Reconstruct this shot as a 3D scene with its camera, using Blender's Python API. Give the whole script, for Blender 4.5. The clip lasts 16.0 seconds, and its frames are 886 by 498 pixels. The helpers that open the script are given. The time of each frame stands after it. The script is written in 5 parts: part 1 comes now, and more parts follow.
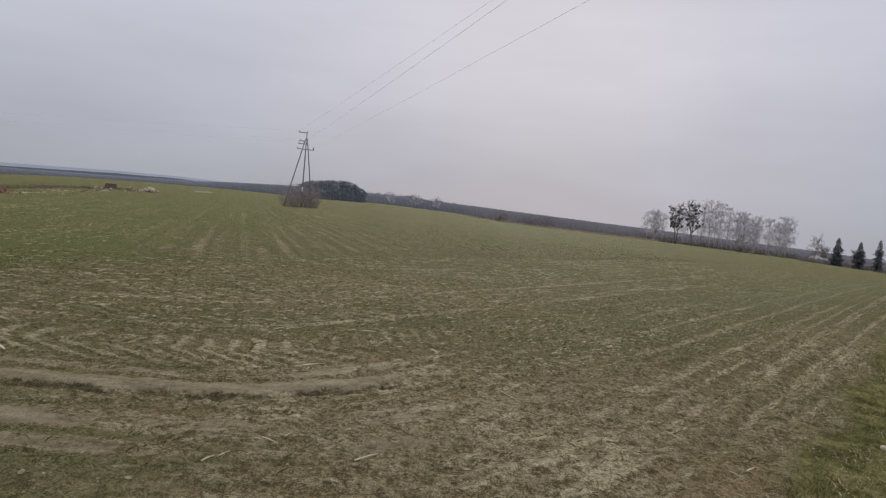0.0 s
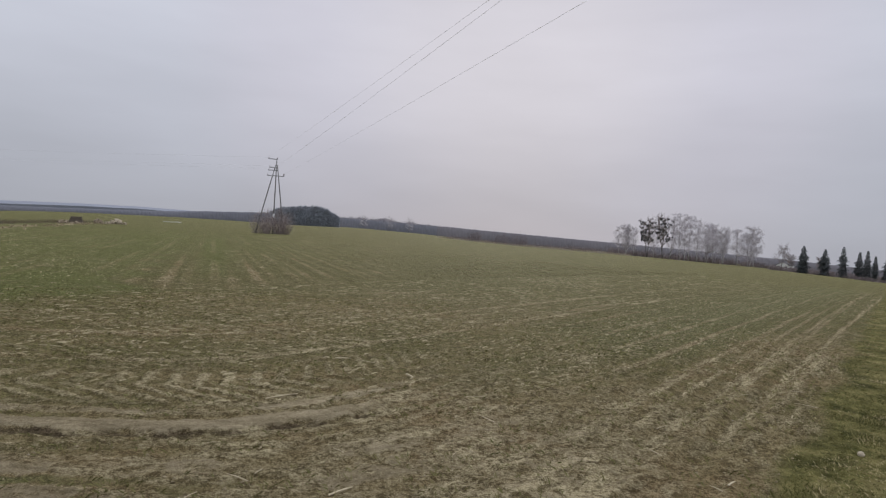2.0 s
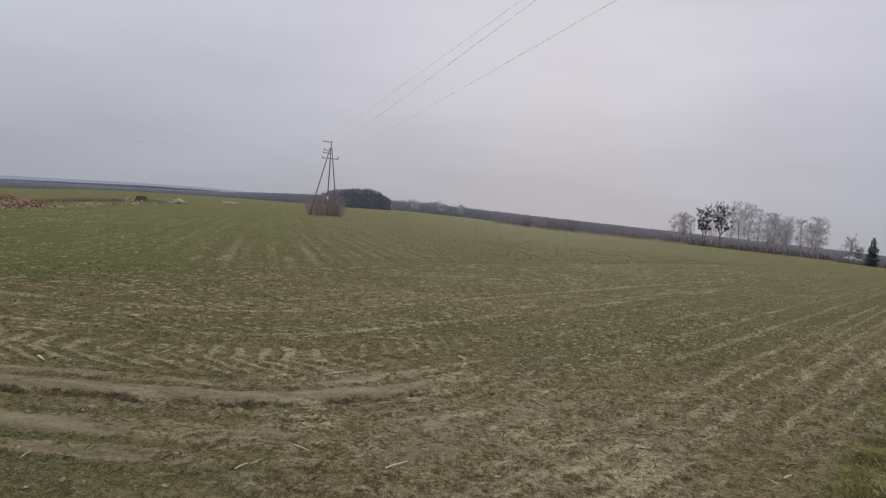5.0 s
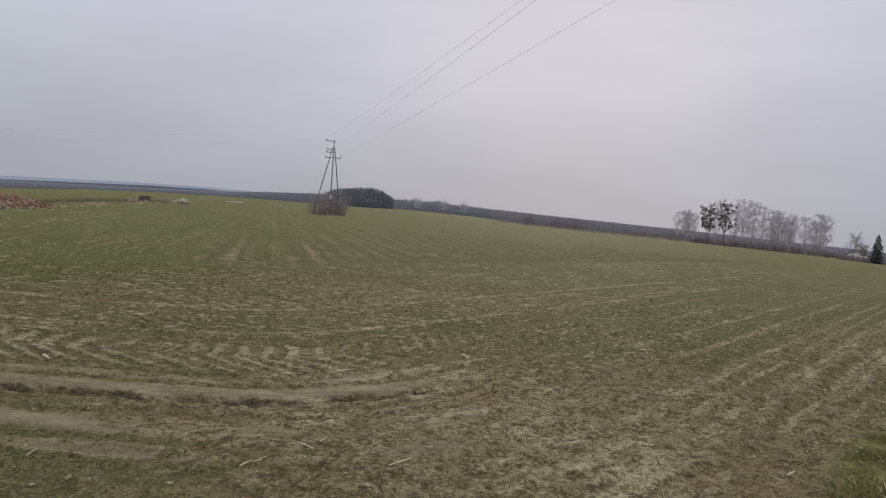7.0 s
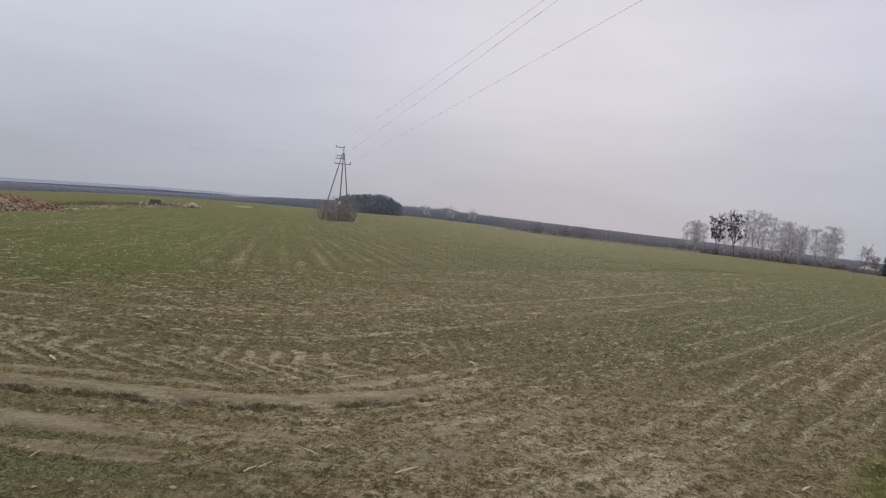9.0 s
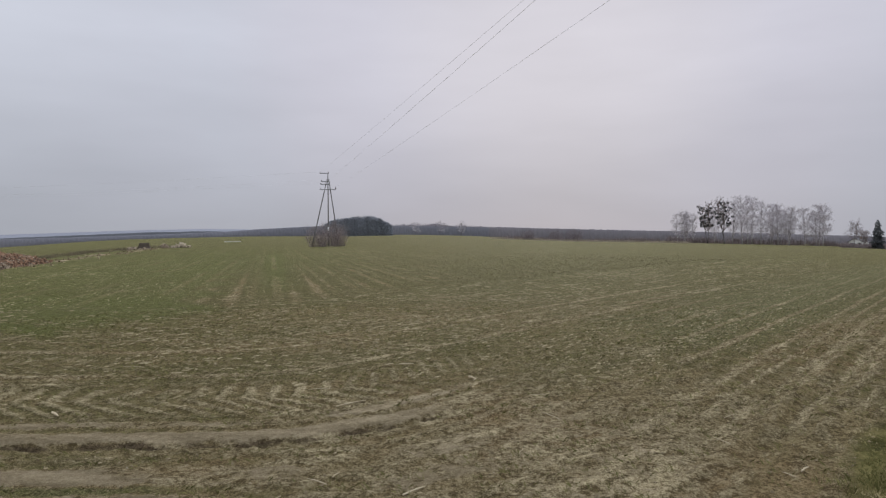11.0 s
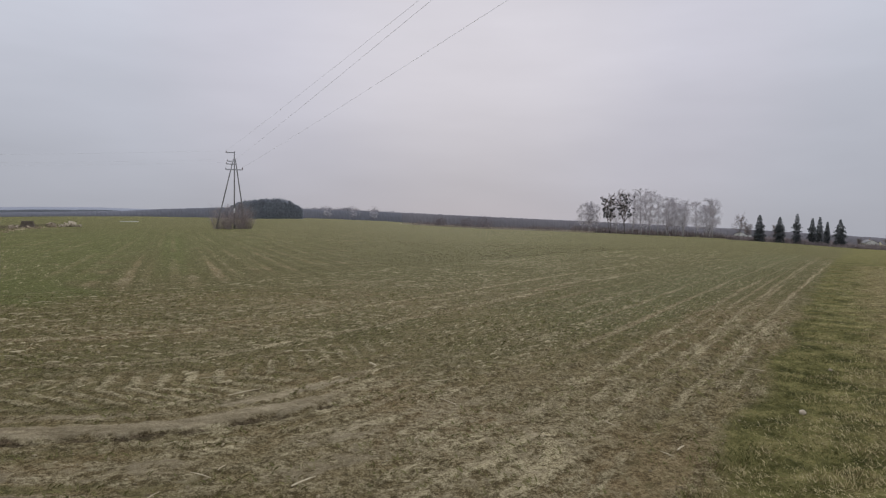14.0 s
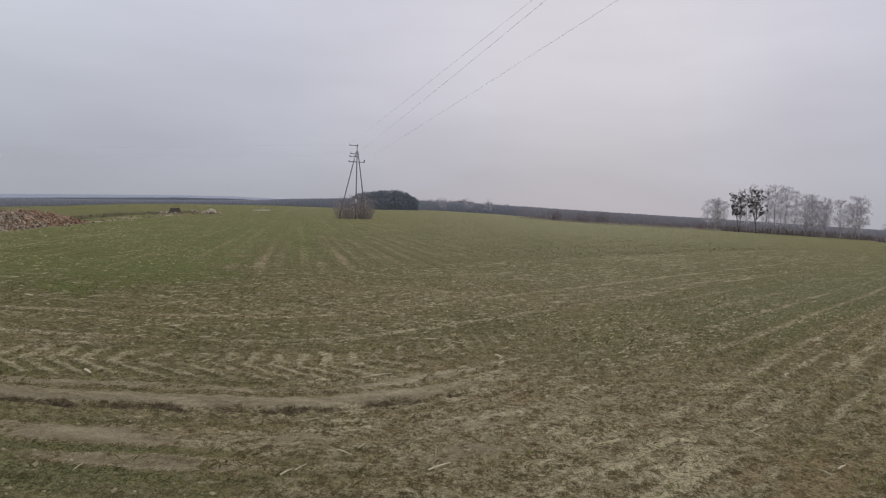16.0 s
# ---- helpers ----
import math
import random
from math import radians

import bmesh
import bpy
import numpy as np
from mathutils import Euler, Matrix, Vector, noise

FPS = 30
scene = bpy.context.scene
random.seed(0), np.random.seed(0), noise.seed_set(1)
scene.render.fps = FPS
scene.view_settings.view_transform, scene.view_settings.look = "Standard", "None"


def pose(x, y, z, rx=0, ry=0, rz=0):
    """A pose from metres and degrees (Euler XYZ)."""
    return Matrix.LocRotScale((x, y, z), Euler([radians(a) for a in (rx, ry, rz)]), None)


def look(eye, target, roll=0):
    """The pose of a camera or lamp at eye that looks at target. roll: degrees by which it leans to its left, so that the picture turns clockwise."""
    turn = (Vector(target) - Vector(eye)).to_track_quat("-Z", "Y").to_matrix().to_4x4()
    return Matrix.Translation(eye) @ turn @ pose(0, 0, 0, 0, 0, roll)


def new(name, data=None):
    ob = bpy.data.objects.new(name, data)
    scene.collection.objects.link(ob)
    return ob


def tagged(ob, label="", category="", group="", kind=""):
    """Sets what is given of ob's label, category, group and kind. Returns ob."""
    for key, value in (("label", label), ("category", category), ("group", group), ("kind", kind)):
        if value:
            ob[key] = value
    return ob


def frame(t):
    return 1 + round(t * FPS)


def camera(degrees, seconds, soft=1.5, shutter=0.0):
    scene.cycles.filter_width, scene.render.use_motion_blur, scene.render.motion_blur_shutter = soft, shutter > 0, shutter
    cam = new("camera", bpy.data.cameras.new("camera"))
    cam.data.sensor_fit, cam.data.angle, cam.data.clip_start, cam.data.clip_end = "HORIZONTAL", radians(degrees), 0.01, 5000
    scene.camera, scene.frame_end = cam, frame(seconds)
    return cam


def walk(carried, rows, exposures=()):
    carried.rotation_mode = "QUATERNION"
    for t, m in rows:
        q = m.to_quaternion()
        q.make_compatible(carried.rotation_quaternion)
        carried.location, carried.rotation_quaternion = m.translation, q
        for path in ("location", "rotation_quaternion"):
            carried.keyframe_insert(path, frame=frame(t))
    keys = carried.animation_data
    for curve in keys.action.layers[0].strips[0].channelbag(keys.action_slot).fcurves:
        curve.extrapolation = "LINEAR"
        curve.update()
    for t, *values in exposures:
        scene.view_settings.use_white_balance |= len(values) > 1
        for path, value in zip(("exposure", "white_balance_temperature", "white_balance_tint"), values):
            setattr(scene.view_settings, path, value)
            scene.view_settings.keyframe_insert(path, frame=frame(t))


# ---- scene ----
cam = camera(70.0, 16.0, soft=1.25)
# seconds, x, y, z, then the three turns in degrees
ROWS = [
    (0.0, -0.034, -0.005, 1.582, 86.59, -5.65, 0.33),
    (0.5, 0.033, 0.103, 1.551, 87.18, -5.12, -3.10),
    (1.0, 0.080, 0.163, 1.539, 87.59, -6.50, -7.46),
    (1.5, 0.068, 0.216, 1.533, 87.49, -3.32, -8.12),
    (2.0, -0.003, 0.069, 1.588, 88.72, -3.67, -2.07),
    (2.5, -0.038, -0.078, 1.605, 88.30, -5.30, 1.94),
    (3.0, -0.058, -0.032, 1.602, 86.42, -5.99, 3.05),
    (3.5, -0.064, 0.001, 1.584, 87.29, -4.46, 3.09),
    (4.0, -0.055, -0.006, 1.583, 87.03, -4.47, 2.98),
    (4.2, -0.055, -0.006, 1.583, 86.99, -4.62, 2.97),
    (6.3, -0.043, -0.037, 1.596, 86.65, -4.32, 2.00),
    (6.5, -0.043, -0.037, 1.596, 86.55, -4.30, 2.03),
    (7.0, -0.047, -0.027, 1.583, 86.83, -4.46, 2.80),
    (7.5, -0.044, -0.017, 1.587, 86.09, -5.15, 2.82),
    (8.0, -0.051, 0.001, 1.581, 85.18, -5.40, 2.53),
    (8.5, -0.063, 0.030, 1.575, 86.18, -5.39, 3.26),
    (9.0, -0.059, 0.024, 1.565, 87.43, -5.15, 3.56),
    (9.2, -0.059, 0.024, 1.565, 87.86, -5.55, 3.73),
    (11.3, 0.028, -0.134, 1.639, 88.82, 1.65, 1.73),
    (11.5, 0.058, -0.177, 1.654, 88.57, 0.33, -1.33),
    (12.0, 0.132, 0.012, 1.613, 88.23, -0.11, -6.87),
    (12.5, 0.123, 0.019, 1.606, 87.70, -0.25, -7.13),
    (13.0, 0.085, -0.055, 1.627, 88.29, -0.03, -4.75),
    (13.5, 0.081, -0.056, 1.632, 88.09, -0.90, -4.13),
    (14.0, 0.098, -0.021, 1.615, 87.53, -0.87, -5.21),
    (14.5, 0.038, -0.098, 1.639, 87.19, -0.32, -2.74),
    (15.0, -0.066, 0.025, 1.589, 87.10, -0.71, 3.69),
    (15.5, -0.094, -0.053, 1.618, 87.17, -1.60, 5.85),
    (16.0, -0.074, 0.000, 1.597, 86.66, -1.98, 5.07),
]
EXPOSURES = [(0.0, 0.03), (2.0, 0.06), (4.0, 0.03), (6.5, 0.03), (8.0, 0.08), (9.0, 0.14), (11.5, 0.05), (12.5, 0.03), (14.0, 0.05), (15.0, 0.02), (16.0, 0.05)]
walk(cam, [(t, pose(x, y, z, rx, ry, rz)) for t, x, y, z, rx, ry, rz in ROWS], EXPOSURES)

# ---- sky and sun: a closed winter overcast, brightest where the low sun stands behind the cloud ----
SUN_AZ, SUN_EL = 8.0, 16.0
world = bpy.data.worlds.new("overcast_sky")
scene.world = world
world.use_nodes = True
wn, wl = world.node_tree.nodes, world.node_tree.links
wn.clear()


def wnode(kind, **values):
    n = wn.new(kind)
    for k, v in values.items():
        n.inputs[k].default_value = v
    return n


out = wn.new("ShaderNodeOutputWorld")
bg = wnode("ShaderNodeBackground", Strength=1.0)
sky = wn.new("ShaderNodeTexSky")
sky.sky_type = "NISHITA"
sky.sun_disc = False
sky.sun_elevation = radians(SUN_EL)
sky.sun_rotation = radians(SUN_AZ)
dim = wn.new("ShaderNodeMix")
dim.data_type, dim.blend_type = "RGBA", "MULTIPLY"
dim.inputs[0].default_value = 1.0
dim.inputs[7].default_value = (0.05, 0.05, 0.05, 1)
wl.new(sky.outputs[0], dim.inputs[6])
tc = wn.new("ShaderNodeTexCoord")
sep = wn.new("ShaderNodeSeparateXYZ")
wl.new(tc.outputs["Generated"], sep.inputs[0])
# cloud deck: paler towards the hidden sun, greyer blue away from it
sunward = Vector((math.sin(radians(SUN_AZ)) * math.cos(radians(SUN_EL)), math.cos(radians(SUN_AZ)) * math.cos(radians(SUN_EL)), math.sin(radians(SUN_EL))))
dot = wn.new("ShaderNodeVectorMath")
dot.operation = "DOT_PRODUCT"
dot.inputs[1].default_value = sunward
wl.new(tc.outputs["Generated"], dot.inputs[0])
glow = wn.new("ShaderNodeValToRGB")
glow.color_ramp.interpolation = "EASE"
glow.color_ramp.elements[0].position, glow.color_ramp.elements[0].color = 0.5, (0.60, 0.635, 0.715, 1)
glow.color_ramp.elements[1].position, glow.color_ramp.elements[1].color = 1.0, (0.628, 0.612, 0.672, 1)
e = glow.color_ramp.elements.new(0.86)
e.color = (0.56, 0.58, 0.662, 1)
e = glow.color_ramp.elements.new(0.95)
e.color = (0.59, 0.585, 0.665, 1)
wl.new(dot.outputs["Value"], glow.inputs[0])
stretch = wn.new("ShaderNodeMapping")
stretch.inputs["Scale"].default_value = (1.0, 1.0, 4.0)
wl.new(tc.outputs["Generated"], stretch.inputs[0])
cloud = wnode("ShaderNodeTexNoise", Scale=2.2, Detail=4.0, Roughness=0.5)
wl.new(stretch.outputs[0], cloud.inputs["Vector"])
spread = wn.new("ShaderNodeMapRange")
spread.inputs[1].default_value, spread.inputs[2].default_value = 0.3, 0.7
spread.inputs[3].default_value, spread.inputs[4].default_value = 0.93, 1.07
wl.new(cloud.outputs[0], spread.inputs[0])
# the deck darkens a little close over the land
low = wn.new("ShaderNodeMapRange")
low.interpolation_type = "SMOOTHSTEP"
low.inputs[1].default_value, low.inputs[2].default_value = -0.02, 0.30
low.inputs[3].default_value, low.inputs[4].default_value = 0.77, 1.0
wl.new(sep.outputs[2], low.inputs[0])
murk = wn.new("ShaderNodeMapRange")
murk.inputs[1].default_value, murk.inputs[2].default_value = 0.68, 0.93
murk.inputs[3].default_value, murk.inputs[4].default_value = 0.62, 0.71
wl.new(dot.outputs["Value"], murk.inputs[0])
wl.new(murk.outputs[0], low.inputs[3])
# and brightens towards the zenith, as an overcast does
high = wn.new("ShaderNodeMapRange")
high.inputs[1].default_value, high.inputs[2].default_value = 0.40, 0.95
high.inputs[3].default_value, high.inputs[4].default_value = 1.0, 2.6
wl.new(sep.outputs[2], high.inputs[0])
lift = wn.new("ShaderNodeMath")
lift.operation = "MULTIPLY"
wl.new(low.outputs[0], lift.inputs[0])
wl.new(high.outputs[0], lift.inputs[1])
both = wn.new("ShaderNodeMath")
both.operation = "MULTIPLY"
wl.new(spread.outputs[0], both.inputs[0])
wl.new(lift.outputs[0], both.inputs[1])
deck = wn.new("ShaderNodeVectorMath")
deck.operation = "SCALE"
wl.new(glow.outputs[0], deck.inputs[0])
wl.new(both.outputs[0], deck.inputs["Scale"])
mixw = wn.new("ShaderNodeMix")
mixw.data_type = "RGBA"
mixw.inputs[0].default_value = 0.98
wl.new(dim.outputs[2], mixw.inputs[6])
wl.new(deck.outputs[0], mixw.inputs[7])
wl.new(mixw.outputs[2], bg.inputs[0])
wl.new(bg.outputs[0], out.inputs[0])

sun = bpy.data.lights.new("sun", "SUN")
sun.energy, sun.angle, sun.color = 1.2, radians(18), (1.0, 0.95, 0.88)
sun_ob = new("sun", sun)
sun_ob.matrix_world = look(sunward * 50, (0, 0, 0))


# ---- materials ----
def material(name, rough=0.9, metal=0.0):
    m = bpy.data.materials.new(name)
    m.use_nodes = True
    b = m.node_tree.nodes["Principled BSDF"]
    b.inputs["Roughness"].default_value, b.inputs["Metallic"].default_value = rough, metal
    b.inputs["Specular IOR Level"].default_value = 0.5 if rough < 0.8 else 0.03
    return m, m.node_tree.nodes, m.node_tree.links, b


def ramp(nodes, stops):
    r = nodes.new("ShaderNodeValToRGB")
    while len(r.color_ramp.elements) < len(stops):
        r.color_ramp.elements.new(0.5)
    for el, (p, c) in zip(r.color_ramp.elements, stops):
        el.position, el.color = p, (*c, 1)
    return r


def noisy(name, a, b, scale=3.0, detail=5.0, rough=0.9, bump=0.0, fine=None, island=0.0, metal=0.0):
    """Two tones mixed by noise at two scales, with relief; island: how far each loose piece differs."""
    m, n, l, bs = material(name, rough, metal)
    t = n.new("ShaderNodeTexCoord")
    k = n.new("ShaderNodeTexNoise")
    k.inputs["Scale"].default_value, k.inputs["Detail"].default_value = scale, detail
    l.new(t.outputs["Object"], k.inputs["Vector"])
    k2 = n.new("ShaderNodeTexNoise")
    k2.inputs["Scale"].default_value, k2.inputs["Detail"].default_value = fine or scale * 9, 3
    l.new(t.outputs["Object"], k2.inputs["Vector"])
    mx = n.new("ShaderNodeMath")
    mx.operation = "MULTIPLY_ADD"
    mx.inputs[1].default_value = 0.4
    l.new(k2.outputs[0], mx.inputs[0])
    l.new(k.outputs[0], mx.inputs[2])
    r = ramp(n, [(0.45, a), (0.95, b)])
    last = mx.outputs[0]
    if island:
        g = n.new("ShaderNodeNewGeometry")
        m2 = n.new("ShaderNodeMath")
        m2.operation = "MULTIPLY_ADD"
        m2.inputs[1].default_value = island
        l.new(g.outputs["Random Per Island"], m2.inputs[0])
        l.new(last, m2.inputs[2])
        m3 = n.new("ShaderNodeMath")
        m3.operation = "SUBTRACT"
        m3.inputs[1].default_value = island / 2
        l.new(m2.outputs[0], m3.inputs[0])
        last = m3.outputs[0]
    l.new(last, r.inputs[0])
    l.new(r.outputs[0], bs.inputs["Base Color"])
    if bump:
        bp = n.new("ShaderNodeBump")
        bp.inputs["Strength"].default_value, bp.inputs["Distance"].default_value = 0.6, bump
        l.new(mx.outputs[0], bp.inputs["Height"])
        l.new(bp.outputs[0], bs.inputs["Normal"])
    return m


M_POLE = noisy("weathered_concrete", (0.14, 0.134, 0.13), (0.25, 0.24, 0.235), 2, bump=0.004)
M_STEEL = noisy("dull_galvanised_steel", (0.20, 0.20, 0.21), (0.3, 0.3, 0.31), 8, rough=0.7, metal=0.2)
M_PORCELAIN = noisy("brown_porcelain", (0.06, 0.03, 0.02), (0.12, 0.06, 0.04), 8, rough=0.3)
M_PLATE = noisy("white_enamel_plate", (0.65, 0.65, 0.66), (0.8, 0.8, 0.8), 6, rough=0.4)
M_WIRE = noisy("oxidised_aluminium_wire", (0.66, 0.66, 0.69), (0.76, 0.76, 0.79), 4, rough=0.6)
M_BARK = noisy("dark_bark", (0.07, 0.06, 0.055), (0.14, 0.125, 0.115), 3, bump=0.02)
M_BIRCHBARK = noisy("birch_bark", (0.10, 0.09, 0.085), (0.52, 0.50, 0.48), 2.5, bump=0.01)
M_TWIG = noisy("grey_brown_twigs", (0.14, 0.115, 0.105), (0.26, 0.22, 0.21), 0.5, island=0.3)
M_BIRCHTWIG = noisy("pale_birch_twigs", (0.36, 0.33, 0.345), (0.58, 0.54, 0.555), 0.5, island=0.3)
M_MISTLETOE = noisy("mistletoe_leaves", (0.05, 0.05, 0.052), (0.095, 0.095, 0.09), 1.0, island=0.3)
# needle tone lifted a little to stand in for haze
M_SPRUCE = noisy("spruce_needles", (0.055, 0.060, 0.062), (0.115, 0.122, 0.12), 0.6, island=0.4)
# forest and pine base colours are lifted to imitate distance haze
M_HAZEFOREST = noisy("haze_lifted_forest", (0.144, 0.145, 0.166), (0.178, 0.175, 0.194), 0.012, island=0.05)
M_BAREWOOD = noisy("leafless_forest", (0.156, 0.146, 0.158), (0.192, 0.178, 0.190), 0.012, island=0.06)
M_HAZEPINES = noisy("haze_lifted_pines", (0.186, 0.197, 0.220), (0.238, 0.251, 0.275), 0.05, island=0.08)
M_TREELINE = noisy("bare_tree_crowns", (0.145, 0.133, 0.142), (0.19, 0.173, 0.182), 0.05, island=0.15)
# the ridge's blue-grey is haze put into the base colour
M_HAZERIDGE = noisy("haze_blue_ridge", (0.195, 0.205, 0.24), (0.225, 0.235, 0.27), 0.004)
M_BRUSH = noisy("bare_brush", (0.16, 0.132, 0.130), (0.27, 0.225, 0.22), 0.2, island=0.4)
M_WEEDS = noisy("dead_weeds", (0.135, 0.112, 0.076), (0.235, 0.20, 0.135), 0.2, island=0.4)
M_REED = noisy("dry_reeds", (0.30, 0.25, 0.19), (0.46, 0.40, 0.32), 0.2, island=0.4)
M_POLESHRUB = noisy("pinkish_grey_twigs", (0.22, 0.18, 0.17), (0.36, 0.30, 0.285), 0.5, island=0.4)
M_SHRUB = noisy("dark_shrub_twigs", (0.15, 0.128, 0.132), (0.25, 0.21, 0.215), 0.2, island=0.4)
M_STONE = noisy("pale_stone", (0.30, 0.25, 0.18), (0.44, 0.375, 0.28), 20, bump=0.004)
M_RUBBLE = noisy("broken_concrete_and_limestone", (0.12, 0.093, 0.068), (0.36, 0.292, 0.215), 2, island=0.8, bump=0.02)
M_BRICK = noisy("broken_red_brick", (0.075, 0.045, 0.032), (0.29, 0.178, 0.115), 2, island=1.0, bump=0.02)
M_PILESOIL = noisy("brown_soil", (0.06, 0.045, 0.033), (0.13, 0.095, 0.07), 3, bump=0.03)
M_CRATE = noisy("dark_weathered_wood", (0.075, 0.062, 0.052), (0.17, 0.14, 0.115), 2, bump=0.01)
M_WHITE = noisy("white_rendered_wall", (0.50, 0.49, 0.47), (0.68, 0.67, 0.65), 0.6)
M_CREAM = noisy("cream_rendered_wall", (0.62, 0.57, 0.42), (0.75, 0.70, 0.53), 0.6)
M_ROOF = noisy("grey_roofing_sheet", (0.06, 0.058, 0.062), (0.125, 0.12, 0.122), 0.7, rough=0.7)
M_GLASS = noisy("dark_window_glass", (0.02, 0.022, 0.025), (0.04, 0.042, 0.045), 1, rough=0.1)
M_FLAKE = noisy("pale_crust_flakes", (0.18, 0.146, 0.080), (0.37, 0.31, 0.195), 3, island=0.8)
M_CLOD = noisy("dry_soil_clods", (0.13, 0.10, 0.058), (0.30, 0.245, 0.155), 5, island=0.6)
M_STRAW = noisy("dry_straw", (0.34, 0.28, 0.18), (0.55, 0.47, 0.33), 6, island=0.4)
M_SPROUT = noisy("winter_wheat_sprouts", (0.115, 0.110, 0.040), (0.22, 0.195, 0.085), 0.4, island=0.5)
M_GRASS = noisy("verge_grass", (0.088, 0.088, 0.030), (0.275, 0.242, 0.108), 1.2, island=1.0)
M_DRYGRASS = noisy("faded_verge_grass", (0.18, 0.145, 0.070), (0.50, 0.42, 0.235), 1.2, island=0.9)


def ground_material():
    m, n, l, bs = material("field_soil_and_turf", 0.95)
    t = n.new("ShaderNodeTexCoord")

    def tex(scale, detail=5, rough=0.6, sx=1.0, sy=1.0, turn=0.0):
        mp = n.new("ShaderNodeMapping")
        mp.inputs["Scale"].default_value = (sx, sy, 1)
        mp.inputs["Rotation"].default_value = (0, 0, radians(turn))
        k = n.new("ShaderNodeTexNoise")
        k.inputs["Scale"].default_value, k.inputs["Detail"].default_value, k.inputs["Roughness"].default_value = scale, detail, rough
        l.new(t.outputs["Object"], mp.inputs[0])
        l.new(mp.outputs[0], k.inputs["Vector"])
        return k.outputs[0]

    def drawn(scale, long, turn, detail=3, rough=0.55):
        """Noise drawn out along one heading."""
        mp = n.new("ShaderNodeMapping")
        mp.vector_type = "TEXTURE"
        mp.inputs["Scale"].default_value = (long, 1, 1)
        mp.inputs["Rotation"].default_value = (0, 0, radians(turn))
        k = n.new("ShaderNodeTexNoise")
        k.inputs["Scale"].default_value, k.inputs["Detail"].default_value, k.inputs["Roughness"].default_value = scale, detail, rough
        l.new(t.outputs["Object"], mp.inputs[0])
        l.new(mp.outputs[0], k.inputs["Vector"])
        return k.outputs[0]

    def attr(name):
        a = n.new("ShaderNodeAttribute")
        a.attribute_name = name
        return a.outputs["Fac"]

    def mathn(op, a, b=0.0, c=0.0):
        k = n.new("ShaderNodeMath")
        k.operation = op
        for i, v in enumerate((a, b, c)):
            if isinstance(v, (int, float)):
                k.inputs[i].default_value = v
            else:
                l.new(v, k.inputs[i])
        return k.outputs[0]

    def mix(f, a, b):
        k = n.new("ShaderNodeMix")
        k.data_type = "RGBA"
        l.new(f, k.inputs[0])
        l.new(a, k.inputs[6])
        l.new(b, k.inputs[7])
        return k.outputs[2]

    def step(v, lo, hi):
        k = n.new("ShaderNodeMapRange")
        k.interpolation_type = "SMOOTHSTEP"
        k.inputs[1].default_value, k.inputs[2].default_value = lo, hi
        l.new(v, k.inputs[0])
        return k.outputs[0]

    def rampn(v, stops):
        r = ramp(n, [(p, (cr, cg, cb * 0.94)) for p, (cr, cg, cb) in stops])
        l.new(v, r.inputs[0])
        return r.outputs[0]

    def along(dx, dy, c, every, wob, wave=0.9):
        """Stripes of the given spacing across the direction (dx, dy), wandering a little; 0 to 1."""
        d = n.new("ShaderNodeVectorMath")
        d.operation = "DOT_PRODUCT"
        d.inputs[1].default_value = (dx, dy, 0)
        l.new(t.outputs["Object"], d.inputs[0])
        v = mathn("ADD", mathn("ADD", d.outputs["Value"], c), mathn("MULTIPLY_ADD", wave_noise, wob * 2, -wob))
        if not every:
            return v
        return mathn("MULTIPLY_ADD", mathn("SINE", mathn("MULTIPLY", v, 2 * math.pi / every)), 0.5, 0.5)

    def line(v, centre, half):
        d = mathn("ABSOLUTE", mathn("SUBTRACT", v, centre))
        return mathn("SUBTRACT", 1.0, step(d, half * 0.4, half * 1.6))

    def flown(scale, long, lean=0.0, seed=0.0, detail=4, rough=0.6):
        """Noise drawn out along the way the tractor turned; lean slants it across that way."""
        k = n.new("ShaderNodeTexNoise")
        k.inputs["Scale"].default_value, k.inputs["Detail"].default_value, k.inputs["Roughness"].default_value = scale, detail, rough
        xyz = n.new("ShaderNodeCombineXYZ")
        l.new(mathn("MULTIPLY", mathn("MULTIPLY_ADD", across, lean, onward), 1 / long), xyz.inputs[0])
        l.new(across, xyz.inputs[1])
        xyz.inputs[2].default_value = seed
        l.new(xyz.outputs[0], k.inputs["Vector"])
        return k.outputs[0]

    wave_noise = tex(0.6, 3)
    onward, across = attr("onward"), attr("across")
    away = attr("faraway")
    here = mathn("SUBTRACT", 1.0, away)
    crumbs = mathn("ADD", mathn("MULTIPLY", tex(26, 5, 0.7), 0.75), mathn("MULTIPLY_ADD", tex(90, 4, 0.7), 0.75, -0.25))
    clods, broad = tex(7.0, 7, 0.70), tex(0.35, 4)
    patchy = mathn("MULTIPLY_ADD", flown(0.9, 2.6, 0, 3.0), 0.34, -0.17)
    # slivers of crust: crossed slantwise where the tyres ran, along the rows further in
    big = step(mathn("ADD", mathn("MAXIMUM", flown(5.0, 3.4, 0.75), flown(5.0, 3.4, -0.75, 7.0)), patchy), 0.585, 0.645)
    small = step(mathn("ADD", mathn("MAXIMUM", flown(13.0, 3.0, 0.6, 2.0), flown(13.0, 3.0, -0.6, 9.0)), patchy), 0.57, 0.64)
    thread = step(mathn("ADD", flown(9.0, 9.0, 0.0, 5.0), patchy), 0.56, 0.64)
    rows_way = step(mathn("ADD", mathn("MAXIMUM", drawn(4.2, 5, 108), drawn(5.0, 4, 20)), patchy), 0.575, 0.66)
